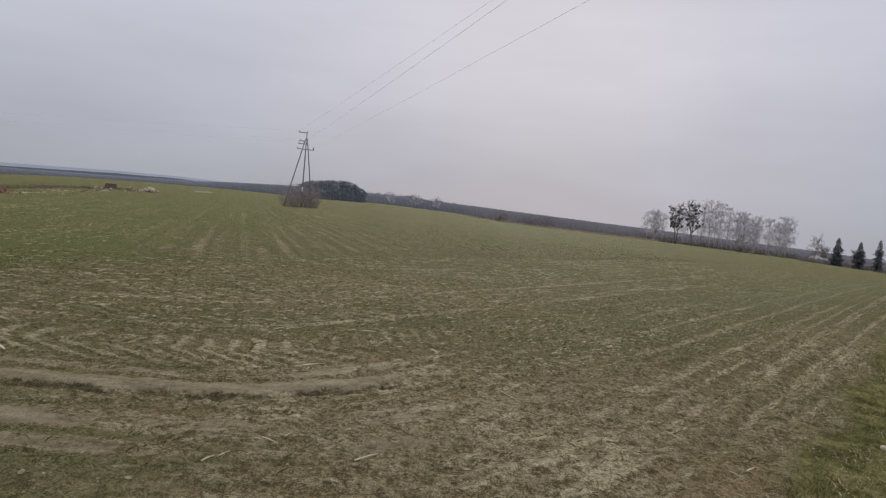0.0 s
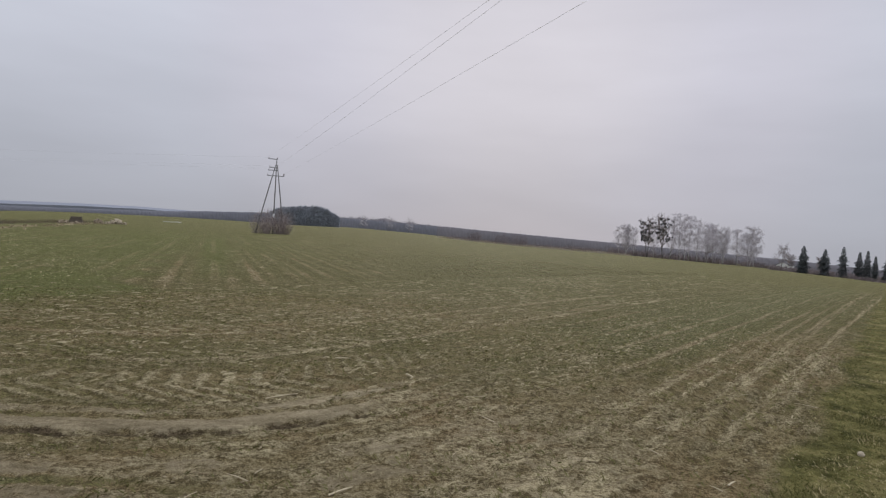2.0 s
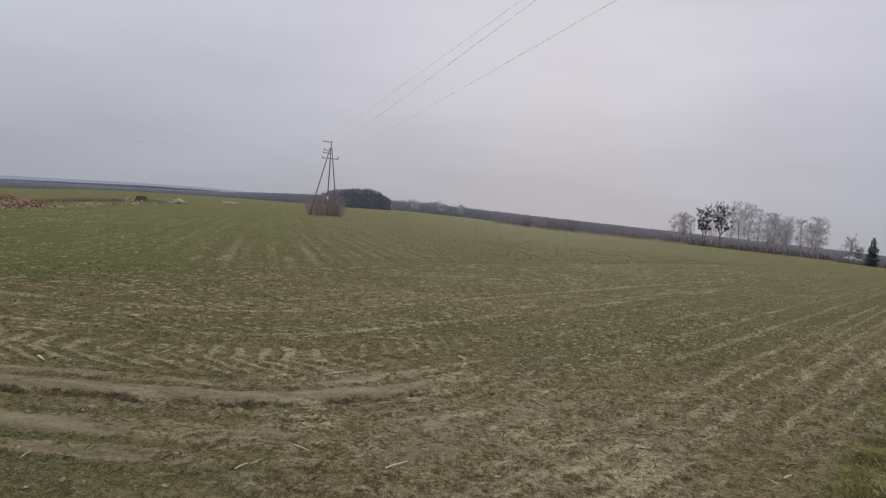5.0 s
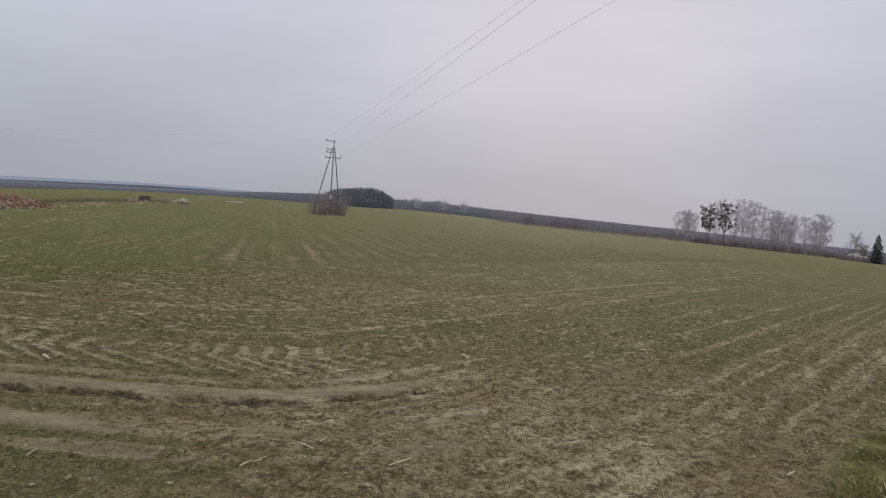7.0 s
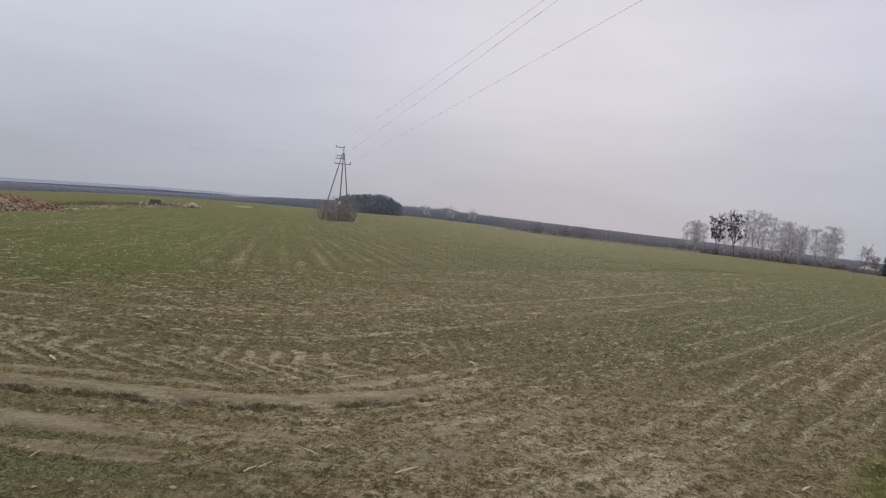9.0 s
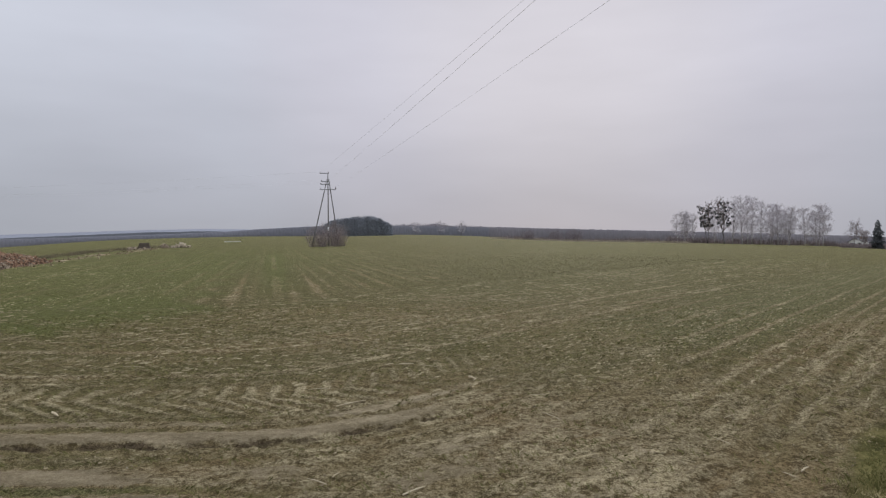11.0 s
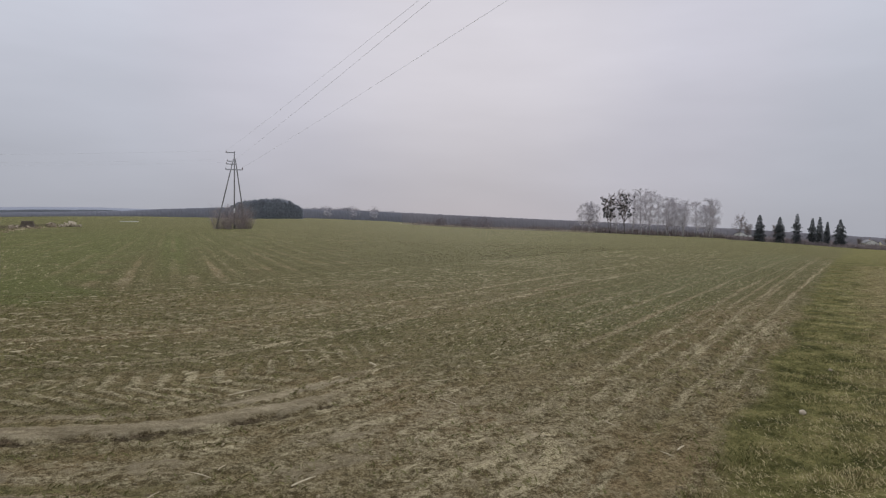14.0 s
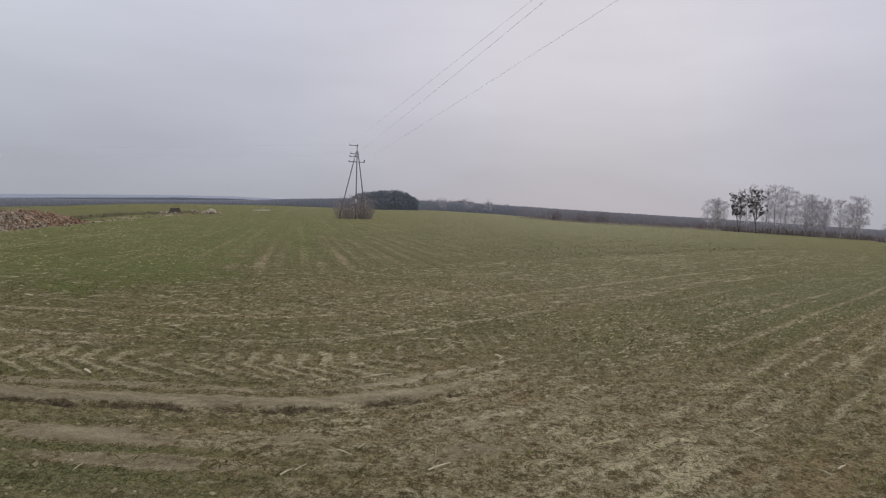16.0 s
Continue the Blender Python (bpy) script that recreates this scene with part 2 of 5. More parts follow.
    turned = mathn("ADD", mathn("MULTIPLY", big, 0.62), mathn("ADD", mathn("MULTIPLY", small, 0.34), mathn("MULTIPLY", thread, 0.26)))
    slivers = mathn("ADD", mathn("MULTIPLY", turned, here), mathn("MULTIPLY", rows_way, mathn("MULTIPLY", away, 0.75)))
    slivers = mathn("MULTIPLY", slivers, mathn("MULTIPLY_ADD", attr("tyre"), -0.7, 1.0))
    tracks = mathn("MULTIPLY", attr("track"), step(mathn("MULTIPLY_ADD", flown(2.2, 5, 0, 4.0), 1.0, mathn("MULTIPLY", tex(9, 3), 0.4)), 0.46, 0.70))
    raw = mathn("ADD", mathn("MULTIPLY", mathn("MULTIPLY", attr("slab"), here), 0.34), mathn("MULTIPLY_ADD", attr("tread"), 0.62, mathn("MULTIPLY", slivers, 0.74)))
    raw = mathn("ADD", raw, mathn("MULTIPLY", attr("mud"), mathn("MULTIPLY_ADD", step(tex(9.0, 5, 0.65), 0.40, 0.58), 0.42, 0.0)))
    raw = mathn("ADD", raw, mathn("MULTIPLY_ADD", crumbs, 1.5, -0.75))
    raw = mathn("ADD", raw, mathn("MULTIPLY_ADD", attr("bare"), 0.5, mathn("MULTIPLY", tracks, 0.85)))
    raw = mathn("ADD", raw, mathn("MULTIPLY_ADD", clods, 1.7, -0.85))
    crust = step(raw, 0.05, 0.95)
    tone = mathn("MULTIPLY_ADD", crumbs, 0.55, mathn("MULTIPLY", clods, 0.45))
    moist = rampn(tone, [(0.44, (0.075, 0.056, 0.028)), (0.50, (0.172, 0.132, 0.070)), (0.56, (0.298, 0.240, 0.139))])
    ruddy = rampn(tone, [(0.44, (0.086, 0.059, 0.030)), (0.50, (0.192, 0.136, 0.073)), (0.56, (0.325, 0.242, 0.143))])
    moist = mix(step(mathn("ADD", tex(0.28, 4), mathn("MULTIPLY", tex(1.7, 4), 0.3)), 0.60, 0.80), moist, ruddy)
    dry = rampn(crumbs, [(0.42, (0.185, 0.148, 0.087)), (0.5, (0.299, 0.245, 0.150)), (0.57, (0.420, 0.354, 0.231))])
    soil = mix(crust, moist, dry)
    pressed = rampn(mathn("MULTIPLY_ADD", crumbs, 0.5, mathn("MULTIPLY", flown(6, 3), 0.5)), [(0.40, (0.170, 0.134, 0.084)), (0.5, (0.252, 0.203, 0.134)), (0.60, (0.335, 0.277, 0.190))])
    soil = mix(step(mathn("ADD", attr("bare"), mathn("MULTIPLY_ADD", clods, 2.2, -1.1)), 0.30, 0.75), soil, pressed)
    # dark scarp tone: moist soil and the face's shade, both painted in
    soil = mix(step(mathn("ADD", attr("damp_shade"), mathn("MULTIPLY_ADD", tex(16, 5, 0.7), 1.1, -0.55)), 0.25, 0.75), soil, rampn(crumbs, [(0.42, (0.050, 0.036, 0.022)), (0.58, (0.135, 0.100, 0.064))]))
    soil = mix(attr("trail"), soil, rampn(tex(1.2, 6, 0.7), [(0.4, (0.16, 0.115, 0.075)), (0.6, (0.42, 0.35, 0.26))]))
    blades = mathn("ADD", mathn("MULTIPLY", tex(21, 6, 0.75), 0.75), mathn("MULTIPLY_ADD", tex(70, 4, 0.7), 0.75, -0.25))
    green = rampn(blades, [(0.41, (0.042, 0.039, 0.015)), (0.5, (0.099, 0.089, 0.036)), (0.59, (0.184, 0.161, 0.079))])
    verdant = rampn(blades, [(0.41, (0.037, 0.041, 0.012)), (0.5, (0.089, 0.095, 0.031)), (0.59, (0.171, 0.171, 0.068))])
    cool = rampn(blades, [(0.41, (0.048, 0.049, 0.020)), (0.5, (0.108, 0.106, 0.048)), (0.59, (0.204, 0.192, 0.101))])
    green = mix(attr("lush"), green, verdant)
    green = mix(attr("cool"), green, cool)
    sown = along(math.cos(radians(18)), math.sin(radians(18)), 0.0, 0.78, 0.05)
    broadrow = along(math.cos(radians(18)), math.sin(radians(18)), 0.7, 2.34, 0.08)
    cover = attr("cover")
    rowmix = mathn("ADD", mathn("MULTIPLY", mathn("SUBTRACT", sown, 0.5), 0.30), mathn("MULTIPLY", mathn("SUBTRACT", broadrow, 0.5), 0.22))
    cover = mathn("ADD", cover, mathn("MULTIPLY", rowmix, attr("inner")))
    cover = mathn("ADD", cover, mathn("MULTIPLY", mathn("MULTIPLY_ADD", tex(0.24, 7, 0.72), 1.5, -0.78), attr("open")))
    cover = mathn("SUBTRACT", cover, mathn("MULTIPLY", tracks, 0.35))
    patch = mathn("ADD", mathn("MULTIPLY", tex(6.5, 7, 0.72), 0.36), mathn("ADD", mathn("MULTIPLY", broad, 0.2), mathn("ADD", mathn("MULTIPLY", flown(2.6, 4.0, 0, 6.0, 6, 0.65), 0.27), mathn("MULTIPLY", flown(0.8, 2.5, 0, 8.0), 0.17))))
    edge = mathn("SUBTRACT", mathn("ADD", patch, cover), 1.0)
    f_green = mathn("MULTIPLY", step(edge, -0.10, 0.10), mathn("MULTIPLY_ADD", crust, -0.6, 1.0))
    gaps = mathn("MULTIPLY", mathn("MULTIPLY", step(mathn("MULTIPLY_ADD", sown, 0.55, mathn("MULTIPLY", broadrow, 0.45)), 0.62, 0.92), attr("inner")), step(drawn(0.5, 6, 108), 0.38, 0.58))
    f_green = mathn("MULTIPLY", f_green, mathn("MULTIPLY_ADD", gaps, -0.46, 1.0))
    base = mix(f_green, soil, green)
    turf = rampn(tex(2.2, 6, 0.75), [(0.38, (0.048, 0.048, 0.016)), (0.5, (0.122, 0.111, 0.040)), (0.62, (0.235, 0.200, 0.088))])
    fade = rampn(tex(4, 6, 0.75), [(0.38, (0.078, 0.064, 0.028)), (0.5, (0.174, 0.138, 0.065)), (0.62, (0.315, 0.256, 0.138))])
    verge = mix(step(mathn("ADD", attr("faded"), mathn("MULTIPLY_ADD", tex(0.9, 5), 1.6, -0.8)), 0.3, 0.8), turf, fade)
    base = mix(attr("verge"), base, verge)
    l.new(base, bs.inputs["Base Color"])
    bp = n.new("ShaderNodeBump")
    bp.inputs["Strength"].default_value, bp.inputs["Distance"].default_value = 0.85, 0.05
    l.new(mathn("MULTIPLY", mathn("ADD", mathn("MULTIPLY_ADD", crumbs, 0.7, clods), mathn("MULTIPLY", crust, 0.5)), mathn("MULTIPLY_ADD", attr("bare"), -0.45, 1.0)), bp.inputs["Height"])
    l.new(bp.outputs[0], bs.inputs["Normal"])
    return m


M_GROUND = ground_material()

# ---- the lie of the land ----
EYE = 1.6
# bearing from the standing place and far slope there (degrees), set to fit the camera's view
BEARINGS = [-180, -120, -60, -45, -38, -32, -28, -20, -14, -8, -5, 0, 3, 8.6, 17, 29, 34, 38, 45, 60, 120, 180]
SLOPES = [-0.6, -0.6, -0.85, -0.75, -0.58, -0.10, 0.06, 0.20, 0.18, 0.27, 0.24, 0.10, -0.05, -0.27, -0.42, -0.74, -0.95, -1.2, -1.42, -1.6, -1.1, -0.6]


def smooth(a, b, v):
    s = np.clip((v - a) / (b - a), 0, 1)
    return s * s * (3 - 2 * s)


def lie(x, y):
    """Height of the land without its small relief, for arrays."""
    r = np.hypot(x, y)
    slope = np.interp(np.degrees(np.arctan2(x, y)), BEARINGS, SLOPES)
    return np.minimum(r, 9000) * np.tan(np.radians(slope)) * smooth(8, 90, r)


def lie_at(x, y):
    return float(lie(np.array([x], float), np.array([y], float))[0])


def at(bearing, r):
    a = radians(bearing)
    return r * math.sin(a), r * math.cos(a)


EDGE = (2.75, 4.42)      # a point on the field's edge
EX, EY = 0.615, 0.7885   # the way the edge runs


def off_edge(x, y):
    """Metres from the field's edge: plus in the field, minus on the verge."""
    return -EY * (x - EDGE[0]) + EX * (y - EDGE[1])


def turn_across(x, y):
    """Metres into the field from the outer track of the turning tractor: it comes along the edge and swings away to the left."""
    d1, d2 = y - 4.6, off_edge(x, y) - 3.05
    return (d1 + d2) / 2 - np.sqrt(((d1 - d2) / 2) ** 2 + 0.15)


def turn_onward(x, y):
    return 0.75 * x + 0.6 * y


def rut(v, centre, half, depth, rim):
    """Cross-section of a wheel rut with pushed-up rims."""
    d = np.abs(v - centre) / half
    return -depth * np.exp(-d * d * 2) + rim * np.exp(-((d - 1.5) ** 2) * 4)


def hump(v, centre, half, soft=1.0):
    """1 on a flat-topped strip, falling off to both sides."""
    return 1 - smooth(half * (1 - 0.4 * soft), half * (1 + 0.6 * soft), np.abs(v - centre))


def growing(start, stop, first, rate):
    vals, s = [], first
    v = start
    while v < stop:
        s *= rate
        v += s
        vals.append(v)
    return vals


def make_ground():
    xs = list(np.arange(-7, 7.001, 0.03))
    side = growing(7, 40, 0.03, 1.02)
    side += growing(side[-1], 6000, side[-1] - side[-2], 1.15)
    right = growing(7, 24, 0.03, 1.006)
    right += growing(right[-1], 60, right[-1] - right[-2], 1.03)
    right += growing(right[-1], 6000, right[-1] - right[-2], 1.15)
    xs = [-v for v in reversed(side)] + xs + right
    ys = list(np.arange(2.6, 9.0, 0.022))
    far = growing(ys[-1], 60, 0.022, 1.007)
    far += growing(far[-1], 220, far[-1] - far[-2], 1.03)
    far += growing(far[-1], 6000, far[-1] - far[-2], 1.12)
    back = growing(-2.6, 6000, 0.05, 1.25)
    ys = [-v for v in reversed(back)] + ys + far
    X, Y = np.meshgrid(np.array(xs), np.array(ys))
    x, y = X.ravel(), Y.ravel()
    z = lie(x, y)
    r = np.hypot(x, y)
    v = off_edge(x, y)
    field = smooth(-0.05, 0.15, v + 0.12 * np.sin(x * 2.1 + y) * np.exp(-r / 30))
    # clods and crumbs of the tilled soil close by
    bearing = np.degrees(np.arctan2(x, y))
    cross, onward = turn_across(x, y), turn_onward(x, y)
    near = np.where((r < 40) & (y > 1.5) & (np.abs(bearing) < 56))[0]
    rel, plate, jag = np.zeros(len(x)), np.zeros(len(x)), np.zeros(len(x))
    noise3 = noise.noise
    for i in near:
        px, py, c, o = float(x[i]), float(y[i]), float(cross[i]), float(onward[i])
        # slabs pressed up by the tyres, lying slantwise to the way of the tractor
        k1 = noise3((1.7 * (o + 0.7 * c), 6.5 * c, 2.0))
        k2 = noise3((1.7 * (o - 0.7 * c), 6.5 * c, 9.0))
        plate[i] = max(k1, k2) + 0.34 * noise3((px * 15, py * 15, 5.0)) + 0.30 * noise3((px * 0.7, py * 0.7, 4.0))
        if r[i] < 16:
            rel[i] = 0.024 * abs(noise3((px * 14, py * 14, 0.0))) - 0.022 * abs(noise3((px * 6, py * 6, 1.0))) + 0.010 * noise3((px * 1.1, py * 1.1, 3.0))
            if c < 2 and r[i] < 12:
                jag[i] = 0.05 * noise3((o * 2.3, 3.0, 0.0)) + 0.045 * noise3((px * 8, py * 8, 6.0)) + 0.03 * noise3((px * 21, py * 21, 8.0))
    # prints of the tyre lugs, slanting bars on both sides of each tyre's middle
    tread, tyre = np.zeros(len(x)), np.zeros(len(x))
    for centre, half, lean, s0, s1, wear in ((1.42, 0.23, 0.55, -9, 6.5, 1.0), (0.96, 0.23, -0.55, -9, 5.0, 1.0), (0.42, 0.16, 0.7, 4.9, 11, 0.36), (2.75, 0.26, -0.6, -9, 8, 0.6), (3.3, 0.24, 0.6, -9, 9, 0.55),
                                             (4.38, 0.24, 0.6, 4, 14, 0.62), (5.6, 0.3, -0.6, 0, 12, 0.5), (-0.36, 0.2, -0.6, 4.0, 12, 0.6)):
        tw = cross - centre - 0.06 * np.sin(onward * 0.9)
        lug = smooth(0.0, 0.5, np.sin(2 * math.pi * (onward - lean * tw + 0.05 * np.sin(onward * 3.1)) / 0.25))
        band = hump(tw, 0, half) * smooth(s0, s0 + 1.5, onward) * (1 - smooth(s1 - 3.2, s1, onward)) * (r < 24)
        keep = band * np.clip(0.94 + 0.28 * np.sin(onward * 0.8 + centre * 2) + 0.3 * np.sin(onward * 2.7 + centre), 0, 1) * wear
        tread, tyre = np.maximum(tread, lug * keep), np.maximum(tyre, keep)
        plate = np.where(band > 0.3, 0.4 * plate + 0.55 * lug * wear - 0.12, plate)
    fade = 1 - smooth(10, 16, r)
    # a lush strip where the sown rows begin, its near rim ragged
    ragged = 0.7 * np.sin(onward * 1.1 + 1) + 0.45 * np.sin(onward * 2.6) + 0.25 * np.sin(onward * 5.7 + y)
    rowside = x * math.cos(radians(18)) + y * math.sin(radians(18))
    strip = (1 - smooth(-2.4, -1.2, rowside + 0.5 * np.sin(y * 1.7))) * smooth(6.0, 7.5, cross + ragged)
    lush = strip * (0.55 + 0.45 * (1 - smooth(9.5, 14, cross)))
    lush = lush * (1 - 0.65 * smooth(22, 45, r)) * (1 - 0.7 * smooth(50, 90, r))
    lush = lush + 0.55 * np.exp(-((rowside - 0.2) / 0.5) ** 2) * smooth(17, 22, r) * (1 - smooth(40, 70, r))
    lush = lush + 0.52 * smooth(16, 42, r) * (1 - smooth(-24, 2, bearing)) * (1 - 0.5 * smooth(55, 100, r)) + 0.12 * smooth(22, 50, r) * smooth(-8, 6, bearing) * (0.7 + 0.3 * np.sin(x * 0.21 + y * 0.13) * np.sin(y * 0.09))
    coolness = 0.6 * np.exp(-((v - 3.0) / 1.8) ** 2) * smooth(7, 12, r) * (1 - smooth(40, 80, r)) * (v > 0) + 0.7 * np.exp(-(((x + 3.0) / 1.6) ** 2 + ((y - 3.3) / 1.0) ** 2)) + 0.35 * smooth(-7, -10, x) * (1 - smooth(9, 12, y))
    slab = smooth(0.14, 0.42, plate - 0.4 * lush)
    # ruts along the edge
    along = (x - EDGE[0]) * EX + (y - EDGE[1]) * EY
    w = 0.018 * np.sin(along * 0.9) + 0.012 * np.sin(along * 2.3 + 1)
    wide = v + 0.016 * np.clip(along, -2, 30)
    ruts = rut(wide + w, 0.66, 0.12, 0.02, 0.02) + rut(v - w, 1.04, 0.14, 0.02, 0.015) + rut(v + w, 1.75, 0.16, 0.012, 0.012)
    ruts = ruts * field * smooth(-3, 1, along) * (1 - smooth(40, 80, r))
    headland = field * smooth(4.0, 7.0, r) * (1 - 0.6 * smooth(40, 90, r))
    dropt = smooth(-1.2, 1.0, along)
    track = np.maximum.reduce([0.78 * hump(wide + w, 0.66, 0.036), 0.62 * hump(v - w, 1.04, 0.04), 0.45 * hump(v, 0.90, 0.05), 0.4 * hump(v, 1.30, 0.04), 0.3 * hump(v, 0.42, 0.04), 0.35 * hump(v + w, 1.62, 0.06), 0.5 * hump(v - w, 2.28, 0.06) * smooth(7, 10, r), 0.38 * hump(v + w, 2.95, 0.06) * smooth(8, 11, r),
                               0.32 * hump(v, 3.7, 0.07) * smooth(9, 12, r), 0.3 * hump(v, 4.6, 0.08) * smooth(11, 14, r), 0.28 * hump(v, 5.7, 0.09) * smooth(13, 16, r)]) * dropt * headland
    track = np.maximum(track, np.maximum(0.55 * hump(cross + 0.6 * w, 3.85, 0.07), 0.4 * hump(cross, 2.35, 0.08)) * (r < 30) * smooth(-7, -4, onward))
    # banks pushed up by the turning wheels: a flat top with a crumbling scarp towards the edge of the field
    cb = cross + jag
    left = 1 - smooth(8, 13, -x)
    end_a = (1 - smooth(2.4, 4.0, onward)) * left
    lower = cross + 0.24 * np.clip(x + 0.2, 0, 4) + 0.7 * jag
    end_b = (1 - 0.75 * smooth(1.6, 3.2, onward)) * (1 - smooth(4.2, 6.6, onward)) * left
    bits = np.clip(0.55 + 0.35 * np.sin(onward * 2.1 + 1) + 0.3 * np.sin(onward * 5.3), 0.15, 1)
    top_a = smooth(-0.07, 0.0, cb) * (1 - smooth(0.14, 0.30, cb)) * end_a
    top_a2 = smooth(0.36, 0.42, cb) * (1 - smooth(0.48, 0.60, cb)) * (1 - smooth(3.2, 4.4, onward)) * left * np.clip(bits + 0.2, 0, 1)
    top_b = smooth(-0.86, -0.79, lower) * (1 - smooth(-0.60, -0.46, lower)) * end_b * bits
    top_c = smooth(-1.22, -1.15, lower) * (1 - smooth(-1.02, -0.92, lower)) * end_b * np.clip(0.4 + 0.5 * np.sin(onward * 3.3), 0, 0.8)
    banks = np.clip(top_a + top_a2 + top_b + top_c, 0, 1) * field
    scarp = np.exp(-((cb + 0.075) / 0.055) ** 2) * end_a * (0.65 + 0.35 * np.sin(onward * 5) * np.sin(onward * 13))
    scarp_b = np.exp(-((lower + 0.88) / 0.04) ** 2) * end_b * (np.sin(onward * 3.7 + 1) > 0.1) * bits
    # strength of that painted shade and moist soil along the scarps
    damp_shade = np.clip(1.0 * scarp + 0.65 * scarp_b, 0, 1) * (r < 12)
    turns = (0.036 * top_a + 0.014 * top_a2 + 0.016 * top_b + 0.012 * top_c - 0.02 * scarp) * field
    mud = np.exp(-(((x - 1.2) / 1.7) ** 2 + ((y - 4.2) / 1.6) ** 2)) * field * smooth(0.5, 1.1, v)
    z = z + (rel * fade + slab * 0.014 * (1 - smooth(14, 30, r)) * smooth(-0.1, 0.3, v)) * (1 - 0.7 * banks * (r < 14)) * (1 - 0.35 * mud)
    z = z + ruts + turns
    # sown rows of the inner field run at a bearing of -18 degrees
    u = x * math.cos(radians(-18)) - y * math.sin(radians(-18))
    inner = smooth(8.0, 12.5, cross + 0.35 * ragged) * field * (1 - 0.7 * smooth(-9, 3, bearing))
    z = z + np.sin(u * 2 * math.pi / 0.78) * 0.012 * inner * (1 - smooth(22, 36, r))
    # pale dirt trail from the rubble heap past the crate
    (tx0, ty0), (tx1, ty1) = at(-38.5, 45), at(-27.5, 92)
    tl = math.hypot(tx1 - tx0, ty1 - ty0)
    tu = ((x - tx0) * (tx1 - tx0) + (y - ty0) * (ty1 - ty0)) / tl
    tv = ((x - tx0) * (ty1 - ty0) - (y - ty0) * (tx1 - tx0)) / tl + 0.8 * np.sin(tu * 0.3)
    trail = np.exp(-(tv / 1.3) ** 2) * smooth(-6, 2, tu) * (1 - smooth(tl - 2, tl + 5, tu)) * np.clip(0.55 + 0.45 * np.sin(tu * 0.9) * np.sin(tu * 0.37 + 1), 0, 1)
    z = z + 0.12 * trail
    # how much green stands on the soil, rising outwards to fit the camera's view
    bare = np.clip(banks * 0.85 + 0.40 * mud, 0, 1)
    cover = 0.475 + 0.045 * smooth(5, 9, r) + 0.165 * smooth(9, 28, r) + 0.13 * smooth(35, 120, r) + 0.30 * np.clip(lush, 0, 1) - 0.4 * bare - 0.6 * trail
    cover = cover + 0.16 * np.clip(coolness, 0, 1) - 0.12 * mud - 0.06 * hump(v, 0.9, 0.8) - 0.05 * np.exp(-(((x - 1) / 7) ** 2 + ((y - 12) / 5) ** 2))
    faded = 0.85 * (1 - smooth(-1.7, -0.3, v - 0.012 * np.clip(along, 0, 40))) * (1 - 0.6 * smooth(14, 45, r))
    mesh = bpy.data.meshes.new("ground")
    nx, ny = len(xs), len(ys)
    idx = np.arange(nx * ny).reshape(ny, nx)
    quads = np.stack([idx[:-1, :-1], idx[:-1, 1:], idx[1:, 1:], idx[1:, :-1]], -1).reshape(-1, 4)
    mesh.vertices.add(len(x))
    mesh.vertices.foreach_set("co", np.stack([x, y, z], 1).ravel().astype(np.float32))
    mesh.loops.add(quads.size)
    mesh.loops.foreach_set("vertex_index", quads.ravel().astype(np.int32))
    mesh.polygons.add(len(quads))
    mesh.polygons.foreach_set("loop_start", (np.arange(len(quads)) * 4).astype(np.int32))
    mesh.polygons.foreach_set("use_smooth", np.ones(len(quads), bool))
    mesh.update(calc_edges=True)
    for name, vals in (("cover", cover), ("verge", 1 - field), ("faded", faded), ("bare", bare), ("slab", slab * (1 - 0.8 * bare) * (1 - 0.4 * smooth(7, 13, r))), ("faraway", smooth(8.0, 12.5, cross + 0.35 * ragged)),
                       ("trail", trail), ("mud", mud), ("tread", tread * field), ("tyre", tyre * field), ("damp_shade", damp_shade * field), ("lush", np.clip(lush * 1.2, 0, 1)), ("cool", np.clip(coolness, 0, 1)),
                       ("inner", inner * (1 - 0.75 * smooth(40, 110, r))), ("open", smooth(22, 60, r)), ("track", np.clip(track, 0, 1)), ("onward", onward), ("across", cross)):
        a = mesh.attributes.new(name, "FLOAT", "POINT")
        a.data.foreach_set("value", vals.astype(np.float32))
    mesh.materials.append(M_GROUND)
    ob = tagged(new("ground", mesh), "winter wheat field of tilled pale soil with a grass verge", "ground", kind="structure")
    return ob


ground = make_ground()


def on_bank(x, y):
    """Whether a spot lies on one of the smooth pressed banks of the turning track."""
    c, o = float(turn_across(x, y)), float(turn_onward(x, y))
    return (o < 5 and -0.10 < c < 0.30) or (o < 7 and abs(c + 0.24 * min(4, max(0, x + 0.2)) + 0.66) < 0.16)


def ground_z(x, y):
    hit, p, _, _ = ground.ray_cast(Vector((x, y, 60)), Vector((0, 0, -1)))
    return p.z if hit else lie_at(x, y)


